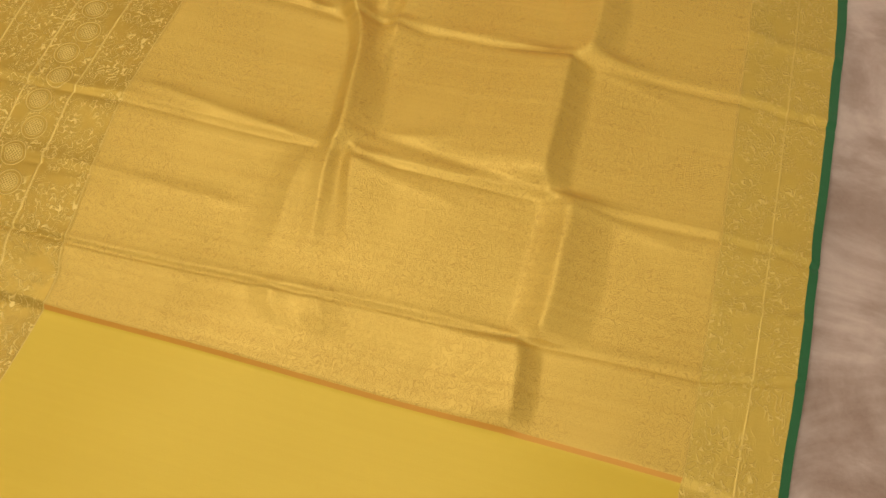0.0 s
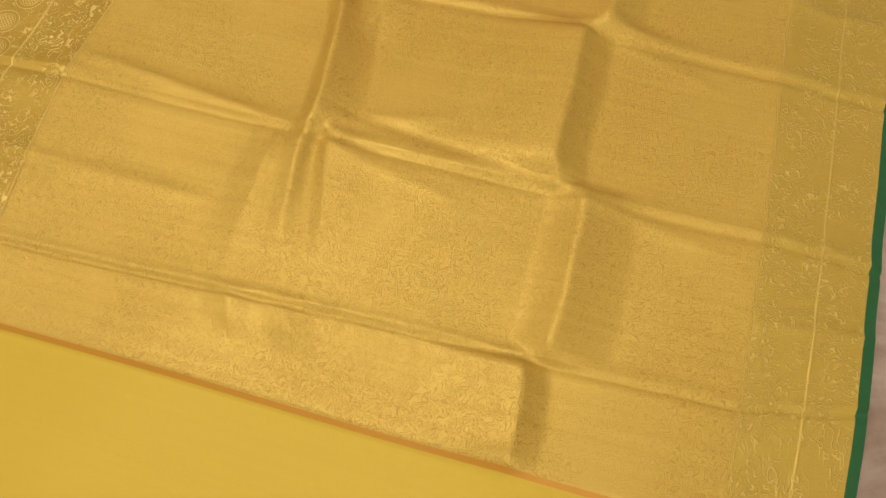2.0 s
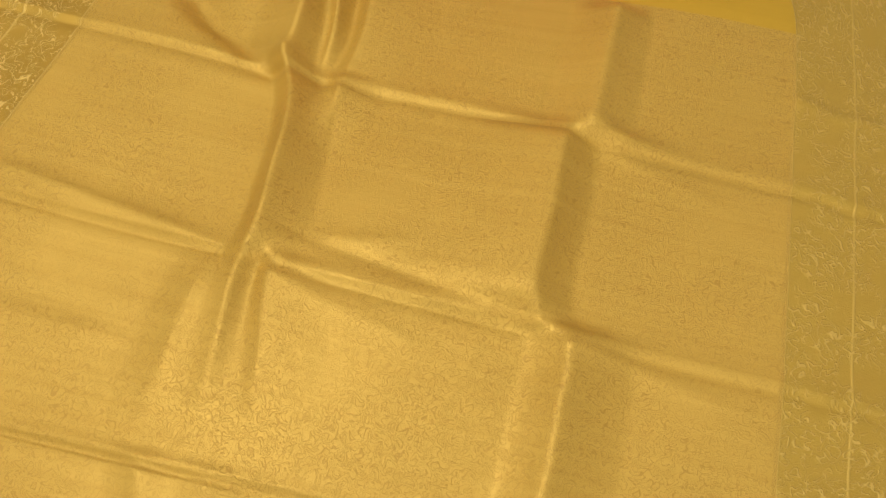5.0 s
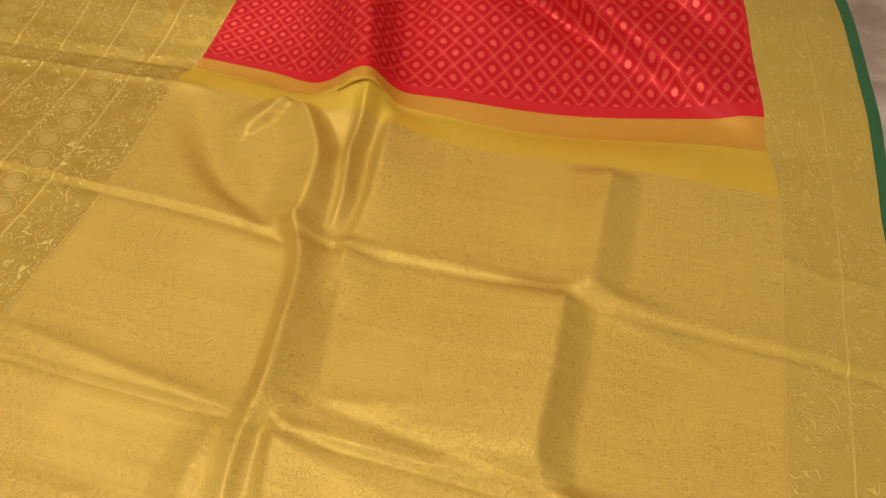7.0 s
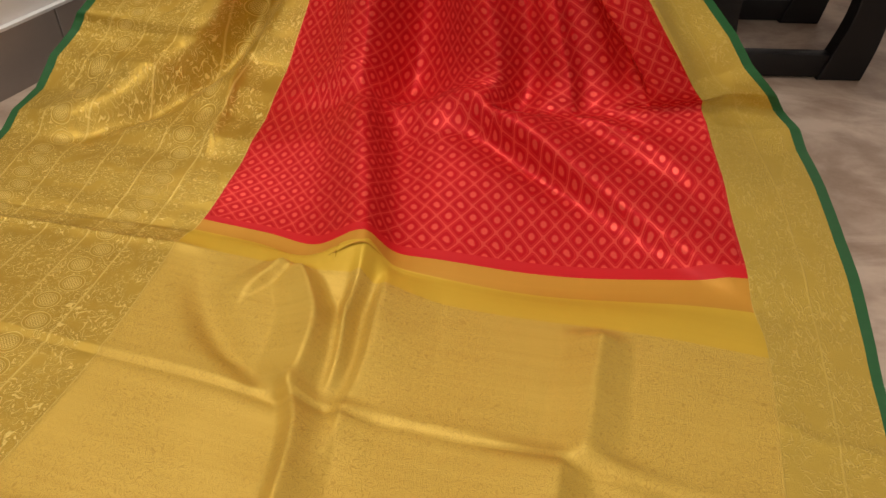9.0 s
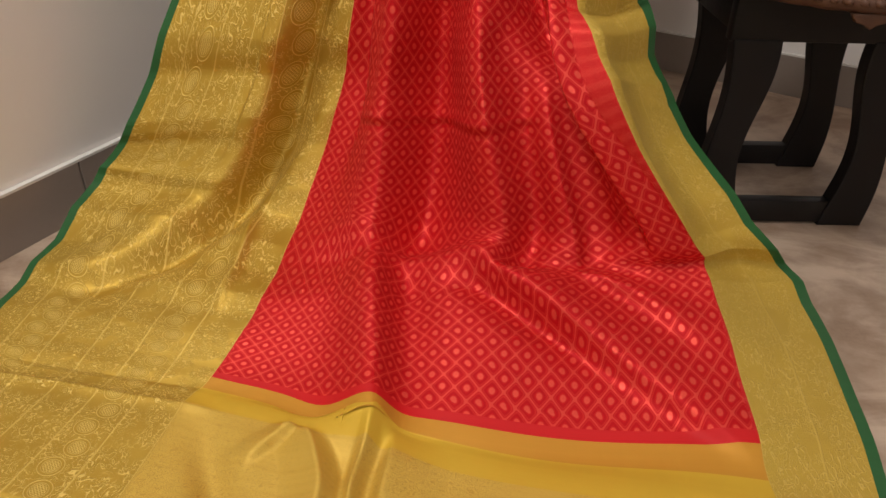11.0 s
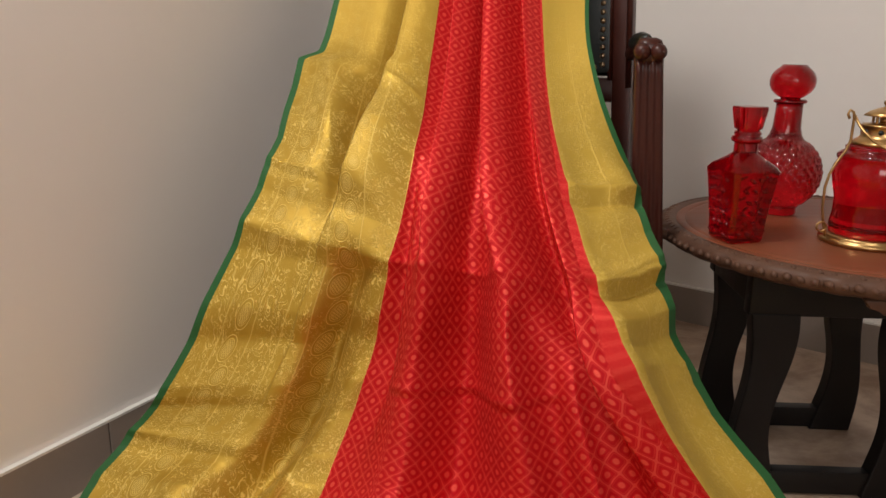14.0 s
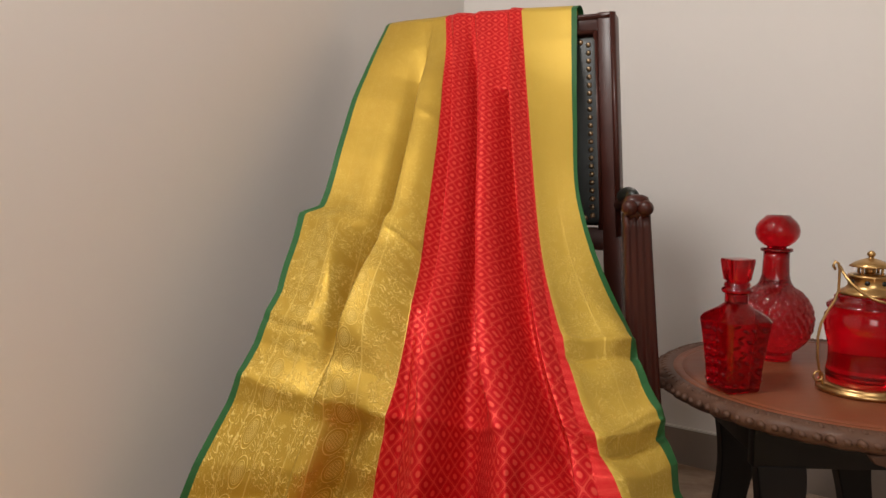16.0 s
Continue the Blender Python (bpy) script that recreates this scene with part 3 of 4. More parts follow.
    H += tent(F, T, [(8.6, 0.345, 0.0), (9.1, 0.345, 0.018), (9.4, 0.352, 0.024), (9.75, 0.365, 0.014), (9.95, 0.365, 0.0)], 0.02, 0.022)
    H += tent(F, T, [(8.65, 0.385, 0.0), (9.1, 0.39, 0.018), (9.4, 0.40, 0.020), (9.75, 0.405, 0.012), (10.0, 0.40, 0.004)], 0.022, 0.10)
    H += tent(F, T, [(8.97, 0.222, 0.0), (9.05, 0.215, 0.016), (9.2, 0.195, 0.016), (9.35, 0.172, 0.008), (9.45, 0.165, 0.0)], 0.05, 0.016)
    H += ridge(F, T, [(9.1, 0.07, 0.0), (9.45, 0.10, -0.012), (9.7, 0.15, -0.018), (9.9, 0.22, -0.016), (9.98, 0.28, -0.006), (10.0, 0.3, 0.0)], 0.04, 0.05)
    H += tent(F, T, [(10.0, 0.40, 0.016), (10.15, 0.40, 0.012), (10.4, 0.40, 0.0)], 0.03, 0.06)
    # mountain and valley change over at each pressed line
    H += tent(F, T, [(9.05, 0.745, 0.0), (9.15, 0.745, 0.022), (9.95, 0.735, 0.018), (10.0, 0.735, 0.006)], 0.065, 0.055)
    H += tent(F, T, [(9.99, 0.705, 0.004), (10.08, 0.71, 0.024), (10.9, 0.72, 0.022), (11.0, 0.735, 0.004)], 0.15, 0.048)
    H += tent(F, T, [(10.99, 0.76, 0.008), (11.12, 0.775, 0.018), (11.9, 0.765, 0.018), (12.0, 0.765, 0.004)], 0.05, 0.075)
    H += tent(F, T, [(12.0, 0.73, 0.002), (12.08, 0.735, 0.018), (12.9, 0.735, 0.014), (13.0, 0.735, 0.004)], 0.13, 0.038)
    H += dent(S, T, 1.78, 11.03, 0.05, 0.06, 0.007)
    H += dent(S, T, 1.77, 9.98, 0.05, 0.06, 0.008)
    # pressed lines across
    for station, h, w in ((10, 0.0042, 0.06), (11, 0.0042, 0.055), (12, 0.004, 0.055)):
        H += crease(S, T, station, 0.0, 3.0, 0.0, h, w)
        H += crease(S, T, station + 0.03, 0.0, 3.0, 0.0, -0.0052, 0.022)
    H += crease(S, T, 11.5, 0.0, 1.25, 0.0, 0.004, 0.05)
    H += crease(S, T, 11.53, 0.0, 1.05, 0.0, -0.004, 0.025)
    H += crease(S, T, 11.5, 2.0, 3.0, 0.0, 0.003, 0.06)
    H += crease(S, T, 9.5, 2.0, 3.0, 0.0, 0.004, 0.06)
    H += crease(S, T, 9.02, 0.0, 1.05, 0.0, 0.007, 0.07)
    H += crease(S, T, 10.90, 1.39, 1.75, 0.35, -0.003, 0.03)
    H += crease(S, T, 11.13, 1.40, 1.60, 0.75, 0.002, 0.05)
    H += crease(S, T, 10.84, 1.38, 1.55, -0.9, 0.003, 0.06)
    H += crease(S, T, 11.10, 1.79, 1.95, 0.7, 0.003, 0.07)
    H += crease(S, T, 10.12, 1.77, 1.9, 0.8, 0.003, 0.07)
    H += crease(S, T, 10.93, 1.02, 1.3, 0.25, 0.005, 0.04)
    H += crease(S, T, 4.0, 0.0, 3.0, 0.0, 0.008, 0.08)
    H += crease(S, T, 5.15, 1.15, 1.7, 0.10, 0.006, 0.04)
    H += crease(S, T, 5.22, 1.15, 1.7, 0.10, -0.004, 0.03)
    H += crease(S, T, 2.2, 0.72, 1.0, 0.3, 0.004, 0.06)
    H += crease(S, T, 1.15, 0.7, 1.0, 0.3, 0.004, 0.06)
    for station, h in ((3.1, 0.013), (4.08, 0.014), (4.95, 0.004)):
        H += crease(S, T, station, 2.0, 3.0, 0.05, h, 0.07)
        H += crease(S, T, station + 0.15, 2.0, 3.0, 0.05, -h, 0.08)
    for station, h in ((3.3, 0.003), (4.6, 0.0025), (5.2, 0.002), (5.8, 0.0025), (6.35, 0.002)):
        H += crease(S, T, station, 0.0, 0.62, 0.05, h, 0.07)
        H += crease(S, T, station + 0.1, 0.0, 0.62, 0.05, -h, 0.05)
    S, T, F = S_plain, T_plain, F_plain
    # flat bands between pressed lines: the cloth was stored in pleats
    rng = np.random.RandomState(4)
    knots = np.arange(0, 14.5, 0.3)
    knots = knots + rng.uniform(-0.06, 0.06, len(knots))
    level = rng.uniform(0.3, 1.0, len(knots)) * np.where(np.arange(len(knots)) % 2, 1, -1)
    facet = np.interp(t, knots, level)[:, None]
    border = np.where(S < 1, 1.0, np.where(S > 2, 0.8, 0.12))
    border = np.clip(border, 0, 1) * np.ones_like(S)
    for _ in range(12):
        border[:, 1:-1] = (border[:, :-2] + border[:, 1:-1] + border[:, 2:]) / 3
    H += facet * border * (np.interp(T, [0, 3.2, 3.9], [0.0018, 0.0022, 0.0075]) * hang + 0.0012 * floor_part)
    # soft unevenness
    for k in range(14):
        a, b, ph = rng.uniform(3, 16), rng.uniform(0.6, 2.4), rng.uniform(0, 6.3)
        metres = np.where(S < 1, 0.4 * S, np.where(S < 2, 0.4 + 0.77 * (S - 1), 1.17 + 0.11 * (S - 2)))
        H += 0.0012 * np.sin(a * metres + b * T + ph)
    H *= np.clip(0.25 + T / 0.9, 0, 1)
    # normals of the smooth cloth
    du, dv = np.gradient(P, axis=1), np.gradient(P, axis=0)
    N = np.cross(dv, du)
    N /= np.linalg.norm(N, axis=2, keepdims=True) + 1e-9
    N *= np.sign(N[:, :, 2:3] + N[:, :, 1:2] * -0.5 + 1e-6)
    for _ in range(3):
        N[1:-1] = (N[:-2] + N[1:-1] * 2 + N[2:]) / 4
    N /= np.linalg.norm(N, axis=2, keepdims=True)
    across = du / (np.linalg.norm(du, axis=2, keepdims=True) + 1e-9)
    flat = np.linalg.norm(np.diff(P, axis=1), axis=2)
    P = P + N * H[:, :, None] + across * (L * np.clip(T / 0.9, 0, 1))[:, :, None]
    # a double layer ends at station 13
    P[:, :, 2] += np.where((T > 9) & (T < 13.0), 0.005 * np.clip((T - 9) / 3, 0, 1), 0.0)
    P[:, :, 2] = np.maximum(P[:, :, 2], 0.003 + 0.0 * T)
    # over the chair's top rail and down behind it
    turn = [(0.055 * f if f <= 1 else 0.055, 0.012 * math.sin(min(f, 1) * math.pi) - max(0.0, f - 1) * 0.12) for f in np.linspace(2.6, 0.12, 14)]
    P = np.concatenate([np.stack([P[0] + np.array((0.42 * y, 0.9 * y, z)) for y, z in turn]), P])
    extra = len(turn)
    S = np.concatenate([np.repeat(S[:1], extra, 0), S])
    N = np.concatenate([np.repeat(N[:1], extra, 0), N])
    line_top = np.stack([np.array((0.42 * y, 0.9 * y, z)) for y, z in turn])
    ls, rs = np.concatenate([ls[0] + line_top, ls]), np.concatenate([rs[0] + line_top, rs])
    t = np.concatenate([np.zeros(extra), t])
    # metres across and along, for the weave
    step_u = np.linalg.norm(np.diff(P, axis=1), axis=2)
    full = step_u[extra:].copy()
    step_u[extra:] = 0.8 * 1.1 * flat + 0.2 * step_u[extra:]
    # the red field keeps its full width: what the chair cannot show is tucked under the pleats
    i0, i1 = fields[2][1], fields[2][1] + fields[2][2]
    red = full[:, i0:i1].copy()
    where = (F[:, i0:i1] + F[:, i0 + 1:i1 + 1]) / 2
    tr = T[:, 0]
    spread = (0.016 + 0.12 * np.clip((tr - 6.0) / 1.0, 0, 1))[:, None]
    crests = [0 * tr - 0.01,
              along([(0, 0.085), (1, 0.145), (2, 0.175), (4, 0.205), (5, 0.208), (6, 0.17), (8, 0.206)], tr)[0],
              along([(0, 0.385), (1, 0.47), (2, 0.507), (3, 0.527), (4, 0.58), (5, 0.597), (6, 0.512), (8, 0.549)], tr)[0],
              along([(0, 0.83), (1, 0.85), (2, 0.88), (4, 0.915), (5, 0.917), (6, 0.89), (8, 0.864)], tr)[0]]
    for lo, hi, cloth in zip(crests, crests[1:], (0.155, 0.26, 0.235)):
        inside = (where > lo[:, None]) & (where <= hi[:, None])
        length = (red * inside).sum(axis=1, keepdims=True)
        bump = inside * (np.exp(-(((where - hi[:, None]) / spread) ** 2)) + 1e-6)
        slack = np.maximum(cloth - length, 0) * bump / bump.sum(axis=1, keepdims=True)
        red = np.where(inside, red * np.minimum(1, cloth / length) + slack, red)
    step_u[extra:, i0:i1] = red
    step_u[:extra] = step_u[extra]
    U = np.hstack([np.zeros((len(t), 1)), np.cumsum(step_u, axis=1)])
    seam_l, seam_r = fields[1][1] + fields[1][2], fields[2][1] + fields[2][2]
    UX = U - U[:, fields[2][1]:fields[2][1] + 1]
    UX[:, :seam_l + 1] = (U - U[:, seam_l:seam_l + 1])[:, :seam_l + 1] - 0.4
    UX[:, seam_r:] = (U - U[:, seam_r:seam_r + 1])[:, seam_r:] + 0.4
    line = (ls + rs) / 2
    V = np.concatenate([[0], np.cumsum(np.linalg.norm(np.diff(line, axis=0), axis=1))])
    du, dv = np.gradient(P, axis=1), np.gradient(P, axis=0)
    NN = np.cross(dv, du)
    NN /= np.linalg.norm(NN, axis=2, keepdims=True) + 1e-9
    NN *= np.sign(np.median((NN * N).sum(2)))

    root = thing("saree", (0, 0, 0), "red and gold brocade silk saree draped over an armchair and floor", "saree")

    def piece(name, c0, count, t0, t1, material, label=""):
        r0 = int(round(t0 * ROWS_PER_STATION)) + extra if t0 > 0 else 0
        r1 = int(round(t1 * ROWS_PER_STATION)) + extra
        rr, cc = np.arange(r0, r1 + 1), np.arange(c0, c0 + count + 1)
        A = P[np.ix_(rr, cc)]
        nr, nc = len(rr), len(cc)
        i = np.arange(nr * nc).reshape(nr, nc)
        quads = np.stack([i[:-1, :-1], i[1:, :-1], i[1:, 1:], i[:-1, 1:]], -1).reshape(-1, 4)
        mesh = bpy.data.meshes.new(name)
        mesh.from_pydata(A.reshape(-1, 3).tolist(), [], quads.tolist())
        ux, vx = UX[np.ix_(rr, cc)], V[rr][:, None] + 0 * A[:, :, 0]
        if c0 == seam_l - fields[1][2]:
            ux = ux.copy()
            ux[:, -1] = -0.4
        reg = (S[np.ix_(rr, cc)] - math.floor(S[r0, c0 + count // 2]))
        for layer, (a, b) in (("weave", (ux, vx)), ("region", (reg, vx))):
            uv = mesh.uv_layers.new(name=layer)
            flat = np.stack([a, b], -1).reshape(-1, 2)[quads.ravel()]
            uv.data.foreach_set("uv", flat.ravel())
        mesh.shade_smooth()
        if c0 != fields[3][1]:
            mesh.normals_split_custom_set_from_vertices(NN[np.ix_(rr, cc)].reshape(-1, 3).tolist())
        mesh.materials.append(material)
        ob = new(name, mesh)
        ob.parent = root
        if label:
            tagged(ob, label)

    piece("selvedge", fields[0][1], 3, 0, 14, M_GREEN, "plain green silk selvedge")
    piece("border", fields[1][1], fields[1][2], 0, 14, M_LEFT, "wide gold zari border with paisley lanes")
    c, k = fields[2][1], fields[2][2]
    end = 7.91
    piece("body", c, k, 0, end, M_RED, "red silk field with small diamond brocade")
    piece("red_stripe", c, k, end, 8.0, M_REDPLAIN, "plain red stripe")
    piece("orange_stripe", c, k, 8.0, 8.35, M_ORANGE, "orange gold stripe")
    piece("yellow_stripe", c, k, 8.35, 9.0, M_YELLOW, "plain yellow silk stripe")
    piece("pallu", c, k, 9.0, 12.978, M_PALLU, "gold brocade end piece with pressed creases")
    # a darker orange strip stands in for the shadow under the layer's edge
    piece("edge_shadow", c, k, 12.978, 13.0, M_ORANGE, "orange line painted for the shadow at the layer's edge")
    piece("lining", c, k, 13.0, 14, M_LINING, "plain yellow silk under layer")
    piece("border", fields[3][1], fields[3][2], 0, 14, M_RIGHT, "narrow gold zari border")
    piece("selvedge", fields[4][1], 3, 0, 14, M_GREEN, "plain green silk selvedge")


build_saree()


# ---- the chair ----
def build_chair():
    """A tall leather-backed armchair that leans back and is turned a little towards the corner."""
    a, b = Vector((0.414, 2.003, 0)), Vector((-0.115, 2.247, 0))
    across = (a - b).normalized()
    forth = Vector((across.y, -across.x, 0))
    root = thing("armchair", ((a + b).x / 2, (a + b).y / 2, 0), "tall dark mahogany armchair with a studded black leather back", "chair", rz=math.degrees(math.atan2(across.y, across.x)))
    half, top = (a - b).length / 2, 1.214
    lean = Matrix.Rotation(radians(-7), 4, "X")
    # the back widens towards the seat
    flare = Matrix.Identity(4)
    flare[0][2], flare[0][3] = -0.085, 0.085 * 0.93 - 0.010
    back = Matrix.Translation((0, -0.115, 0.30)) @ lean @ flare

    def up(z):
        return (z - 0.30) / math.cos(radians(7))

    for sx in (-1, 1):
        sharp(part("back_post", box_mesh((0.040, 0.045, up(top) + 0.28), back @ pose(sx * (half - 0.020), 0, (up(top) - 0.28) / 2), 0.005), M_MAHOGANY, root))
        part("outer_bead", tube([back @ Vector((sx * (half - 0.004), -0.020, z)) for z in (up(0.72), up(top) - 0.004)], 0.007, 8), M_MAHOGANY, root)
    sharp(part("top_rail", box_mesh((2 * half - 0.07, 0.042, 0.05), back @ pose(0, 0, up(top) - 0.026), 0.006), M_MAHOGANY, root))
    sharp(part("lower_rail", box_mesh((2 * half - 0.07, 0.04, 0.05), back @ pose(0, 0, up(0.715)), 0.006), M_MAHOGANY, root))
    hi, lo = up(top) - 0.055, up(0.745)
    leather = part("back_panel", box_mesh((2 * half - 0.074, 0.05, hi - lo), back @ pose(0, -0.004, (hi + lo) / 2), 0.012), M_LEATHER, root, "black leather back panel")
    sharp(leather)
    stud_mesh = part("stud", lathe([(0.0062, 0.0), (0.0056, 0.0024), (0.0034, 0.0044), (0.0004, 0.005)], 10), M_STUD, leather)
    spots = [(sx * (half - 0.058), lo + 0.02 + (hi - lo - 0.04) * k / 21) for sx in (-1, 1) for k in range(22)]
    spots += [(-half + 0.075 + (2 * half - 0.15) * k / 19, z) for z in (hi - 0.014, lo + 0.014) for k in range(20)]
    for k, (x, z) in enumerate(spots):
        ob = stud_mesh if k == 0 else new("stud", stud_mesh.data)
        ob.parent = leather
        ob.matrix_basis = back @ pose(x, -0.0285, z, 90)
    for sx in (-1, 1):
        part("moulding", tube([back @ Vector((sx * (half - 0.043), -0.022, z)) for z in (lo - 0.01, hi + 0.012)], 0.0055, 8), M_MAHOGANY, root)
    part("top_bead", tube([back @ Vector((x, -0.018, up(top) - 0.012)) for x in (-half + 0.004, half - 0.004)], 0.006, 8), M_MAHOGANY, root)
    part("moulding", tube([back @ Vector((x, -0.022, hi + 0.010)) for x in (-half + 0.043, half - 0.043)], 0.0055, 8), M_MAHOGANY, root)
    # seat under the cloth
    sharp(part("seat_frame", box_mesh((0.50, 0.40, 0.07), pose(0, -0.33, 0.355), 0.01), M_MAHOGANY, root))
    sharp(part("seat", box_mesh((0.47, 0.40, 0.07), pose(0, -0.32, 0.424), 0.02), M_LEATHER, root, "black leather seat cushion"))
    inv = root.matrix_basis.inverted()
    # arms: a straight rail, padded on top, with a scrolled knob and a reeded front post
    for sx in (-1, 1):
        rear = back @ Vector((sx * (half + 0.002), -0.02, up(0.79)))
        front = inv @ (Vector((0.371, 1.60, 0.80)) if sx > 0 else Vector((-0.16, 1.93, 0.73)))
        way = front - rear
        rail = bmesh.new()
        tube([rear + way * f + Vector((0, 0, 0.008 * math.sin(f * 3.14))) for f in np.linspace(0, 1, 9)], 0.015, 10, rail)
        arm = part("arm", rail, M_MAHOGANY, root)
        pad = bmesh.new()
        tube([rear + way * f + Vector((0, 0, 0.018)) for f in np.linspace(0.05, 0.86, 9)], lambda f: 0.019 * math.sin(0.45 + f * 2.2), 10, pad)
        part("arm_pad", pad, M_LEATHER, arm, "black leather arm pad")
        bm = bmesh.new()
        yaw = math.atan2(way.y, way.x) + math.pi / 2
        k_m = Matrix.Translation(front + Vector((0, 0, -0.002))) @ Matrix.Rotation(yaw, 4, "Z")
        box(bm, (0.043, 0.05, 0.046), k_m, 0.013)
        for ox in (-0.013, 0.013):
            bmesh.ops.create_uvsphere(bm, u_segments=14, v_segments=10, radius=0.014, matrix=k_m @ Matrix.Translation((ox, -0.022, 0.0)))
        part("scroll", bm, M_MAHOGANY, arm, "carved mahogany scroll knob")
        # reeded post that widens downward and sweeps back
        bm = bmesh.new()
        rows = 18
        rings = []
        for k in range(rows + 1):
            f = k / rows
            z = 0.788 - f * 0.413
            width = 0.044 + 0.016 * f
            mid = front + Vector((sx * (0.026 * f), 0.012 * f * f, z - front.z))
            ring = []
            for j in range(17):
                g = j / 16
                flute = 0.0035 * abs(math.sin(g * math.pi * 4))
                ring.append(bm.verts.new(mid + Matrix.Rotation(yaw, 3, "Z") @ Vector(((g - 0.5) * width, -0.02 - flute, 0))))
            for g in (1.0, 0.0):
                ring.append(bm.verts.new(mid + Matrix.Rotation(yaw, 3, "Z") @ Vector(((g - 0.5) * width, 0.025, 0))))
            rings.append(ring)
        for p, q in zip(rings, rings[1:]):
            for j in range(len(p)):
                bm.faces.new((p[j], p[(j + 1) % len(p)], q[(j + 1) % len(q)], q[j]))
        bm.faces.new(rings[0][::-1])
        bm.faces.new(rings[-1])
        bmesh.ops.recalc_face_normals(bm, faces=bm.faces)
        part("front_post", bm, M_MAHOGANY, root, "reeded mahogany arm post")
        base = front + Vector((sx * 0.026, 0.012, 0))
        sharp(part("front_leg", box_mesh((0.05, 0.05, 0.375), pose(base.x, base.y, 0.1875), 0.006), M_MAHOGANY, root))
        sharp(part("side_rail", box_mesh((0.03, 0.34, 0.06), pose(sx * (half - 0.045), -0.27, 0.36), 0.005), M_MAHOGANY, root))


build_chair()


# ---- the side table ----
TABLE = Vector((0.772, 1.69, 0))
TRAY_TOP = 0.488


def build_table():
    root = thing("tray_table", TABLE, "round carved red-brown tray table on black wavy legs", "table")
    ax, ay = 0.345, 0.352
    cx, cy = 0.012, -0.026

    def oval(r, scallop=0.0):
        pts = []
        for k in range(144):
            a = 2 * math.pi * k / 144
            q = r + scallop * abs(math.sin(a * 22))
            pts.append((cx + q * ax * math.cos(a), cy + q * ay * math.sin(a)))
        return pts

    def plate(levels):
        bm = bmesh.new()
        rings = [[bm.verts.new((x, y, z)) for x, y in oval(r, sc)] for r, z, sc in levels]
        for p, q in zip(rings, rings[1:]):
            for k in range(144):
                bm.faces.new((p[k], p[(k + 1) % 144], q[(k + 1) % 144], q[k]))
        bm.faces.new(rings[0][::-1])
        bm.faces.new(rings[-1])
        bmesh.ops.recalc_face_normals(bm, faces=bm.faces)
        return bm

    tray = part("tabletop", plate([(0.80, 0.462, 0), (0.88, 0.466, 0), (0.90, 0.4855, 0), (0.895, 0.4875, 0), (0.86, 0.4875, 0), (0.85, 0.485, 0), (0.84, 0.4875, 0), (0.82, TRAY_TOP, 0)]), M_TRAY, root, "smooth red-brown wooden tray")
    sharp(tray, 50)
    rim = part("rim", plate([(0.86, 0.458, 0), (0.93, 0.456, 0.02), (0.98, 0.466, 0.025), (0.975, 0.482, 0.025), (0.94, 0.489, 0.01), (0.905, 0.4875, 0), (0.89, 0.482, 0)]), M_CARVED, root, "carved scalloped rim")
    # carved beads round the rim
    bm = bmesh.new()
    for k in range(220):
        a = 2 * math.pi * (k // 2) / 110 + (0.012 if k % 2 else 0)
        q, z, r = ((0.985, 0.474, 0.012), (0.945, 0.486, 0.008))[k % 2]
        m = Matrix.Translation((cx + q * ax * math.cos(a), cy + q * ay * math.sin(a), z)) @ Matrix.Rotation(a + 0.6, 4, "Z") @ Matrix.Diagonal((1.15, 0.6, 0.6, 1))
        bmesh.ops.create_icosphere(bm, subdivisions=1, radius=r, matrix=m)
    tagged(part("beading", bm, M_CARVED, rim, "carved leaf beading"), kind="stuff")
    # pierced handle at each end
    for sx in (-1, 1):
        pts = [(cx + sx * (ax * 0.94 + 0.036 * math.sin(f * math.pi)), cy + 0.05 + 0.075 * math.cos(f * math.pi), 0.474) for f in np.linspace(0, 1, 17)]
        part("handle", tube(pts, 0.0105, 8), M_CARVED, root, "carved pierced handle")
    # drop ornaments under the rim
    for x in (-0.1, 0.1):
        part("drop_ornament", prism([(-0.03, 0.0), (0.03, 0.0), (0.022, -0.012), (0.008, -0.016), (0.0, -0.022), (-0.008, -0.016), (-0.022, -0.012)], 0.014, pose(cx + x, cy - ay * math.sqrt(1 - (x / ax) ** 2) * 0.93, 0.457), 0.002), M_CARVED, root)
    # two frames of wavy legs with low stretchers
    def leg_outline():
        left, right = [], []
        for k in range(25):
            z = 0.36 * k / 24
            mid = 0.010 * math.sin(z / 0.36 * 2 * math.pi + 2.6)
            w = 0.036 + 0.006 * math.cos(z / 0.36 * 2 * math.pi)
            left.append((mid - w, z))
            right.append((mid + w, z))
        return left + right[::-1]

    for x, y, flip in ((-0.158, -0.125, 1), (0.095, -0.125, -1), (-0.136, 0.135, 1), (0.114, 0.135, -1)):
        outline = [(flip * px, z) for px, z in leg_outline()]
        part("leg", prism(outline, 0.034, pose(x, y, 0), 0.003), M_EBONY, root, smooth=False)
    for y, dx in ((-0.125, -0.031), (0.135, -0.011)):
        sharp(part("stretcher", box_mesh((0.19, 0.026, 0.046), pose(dx, y, 0.027), 0.003), M_EBONY, root))
        sharp(part("apron", box_mesh((0.34, 0.03, 0.105), pose(dx, y, 0.4075), 0.004), M_EBONY, root))
    for x in (-0.165, 0.125):
        sharp(part("apron", box_mesh((0.03, 0.228, 0.105), pose(x, 0.005, 0.4075), 0.004), M_EBONY, root))


build_table()


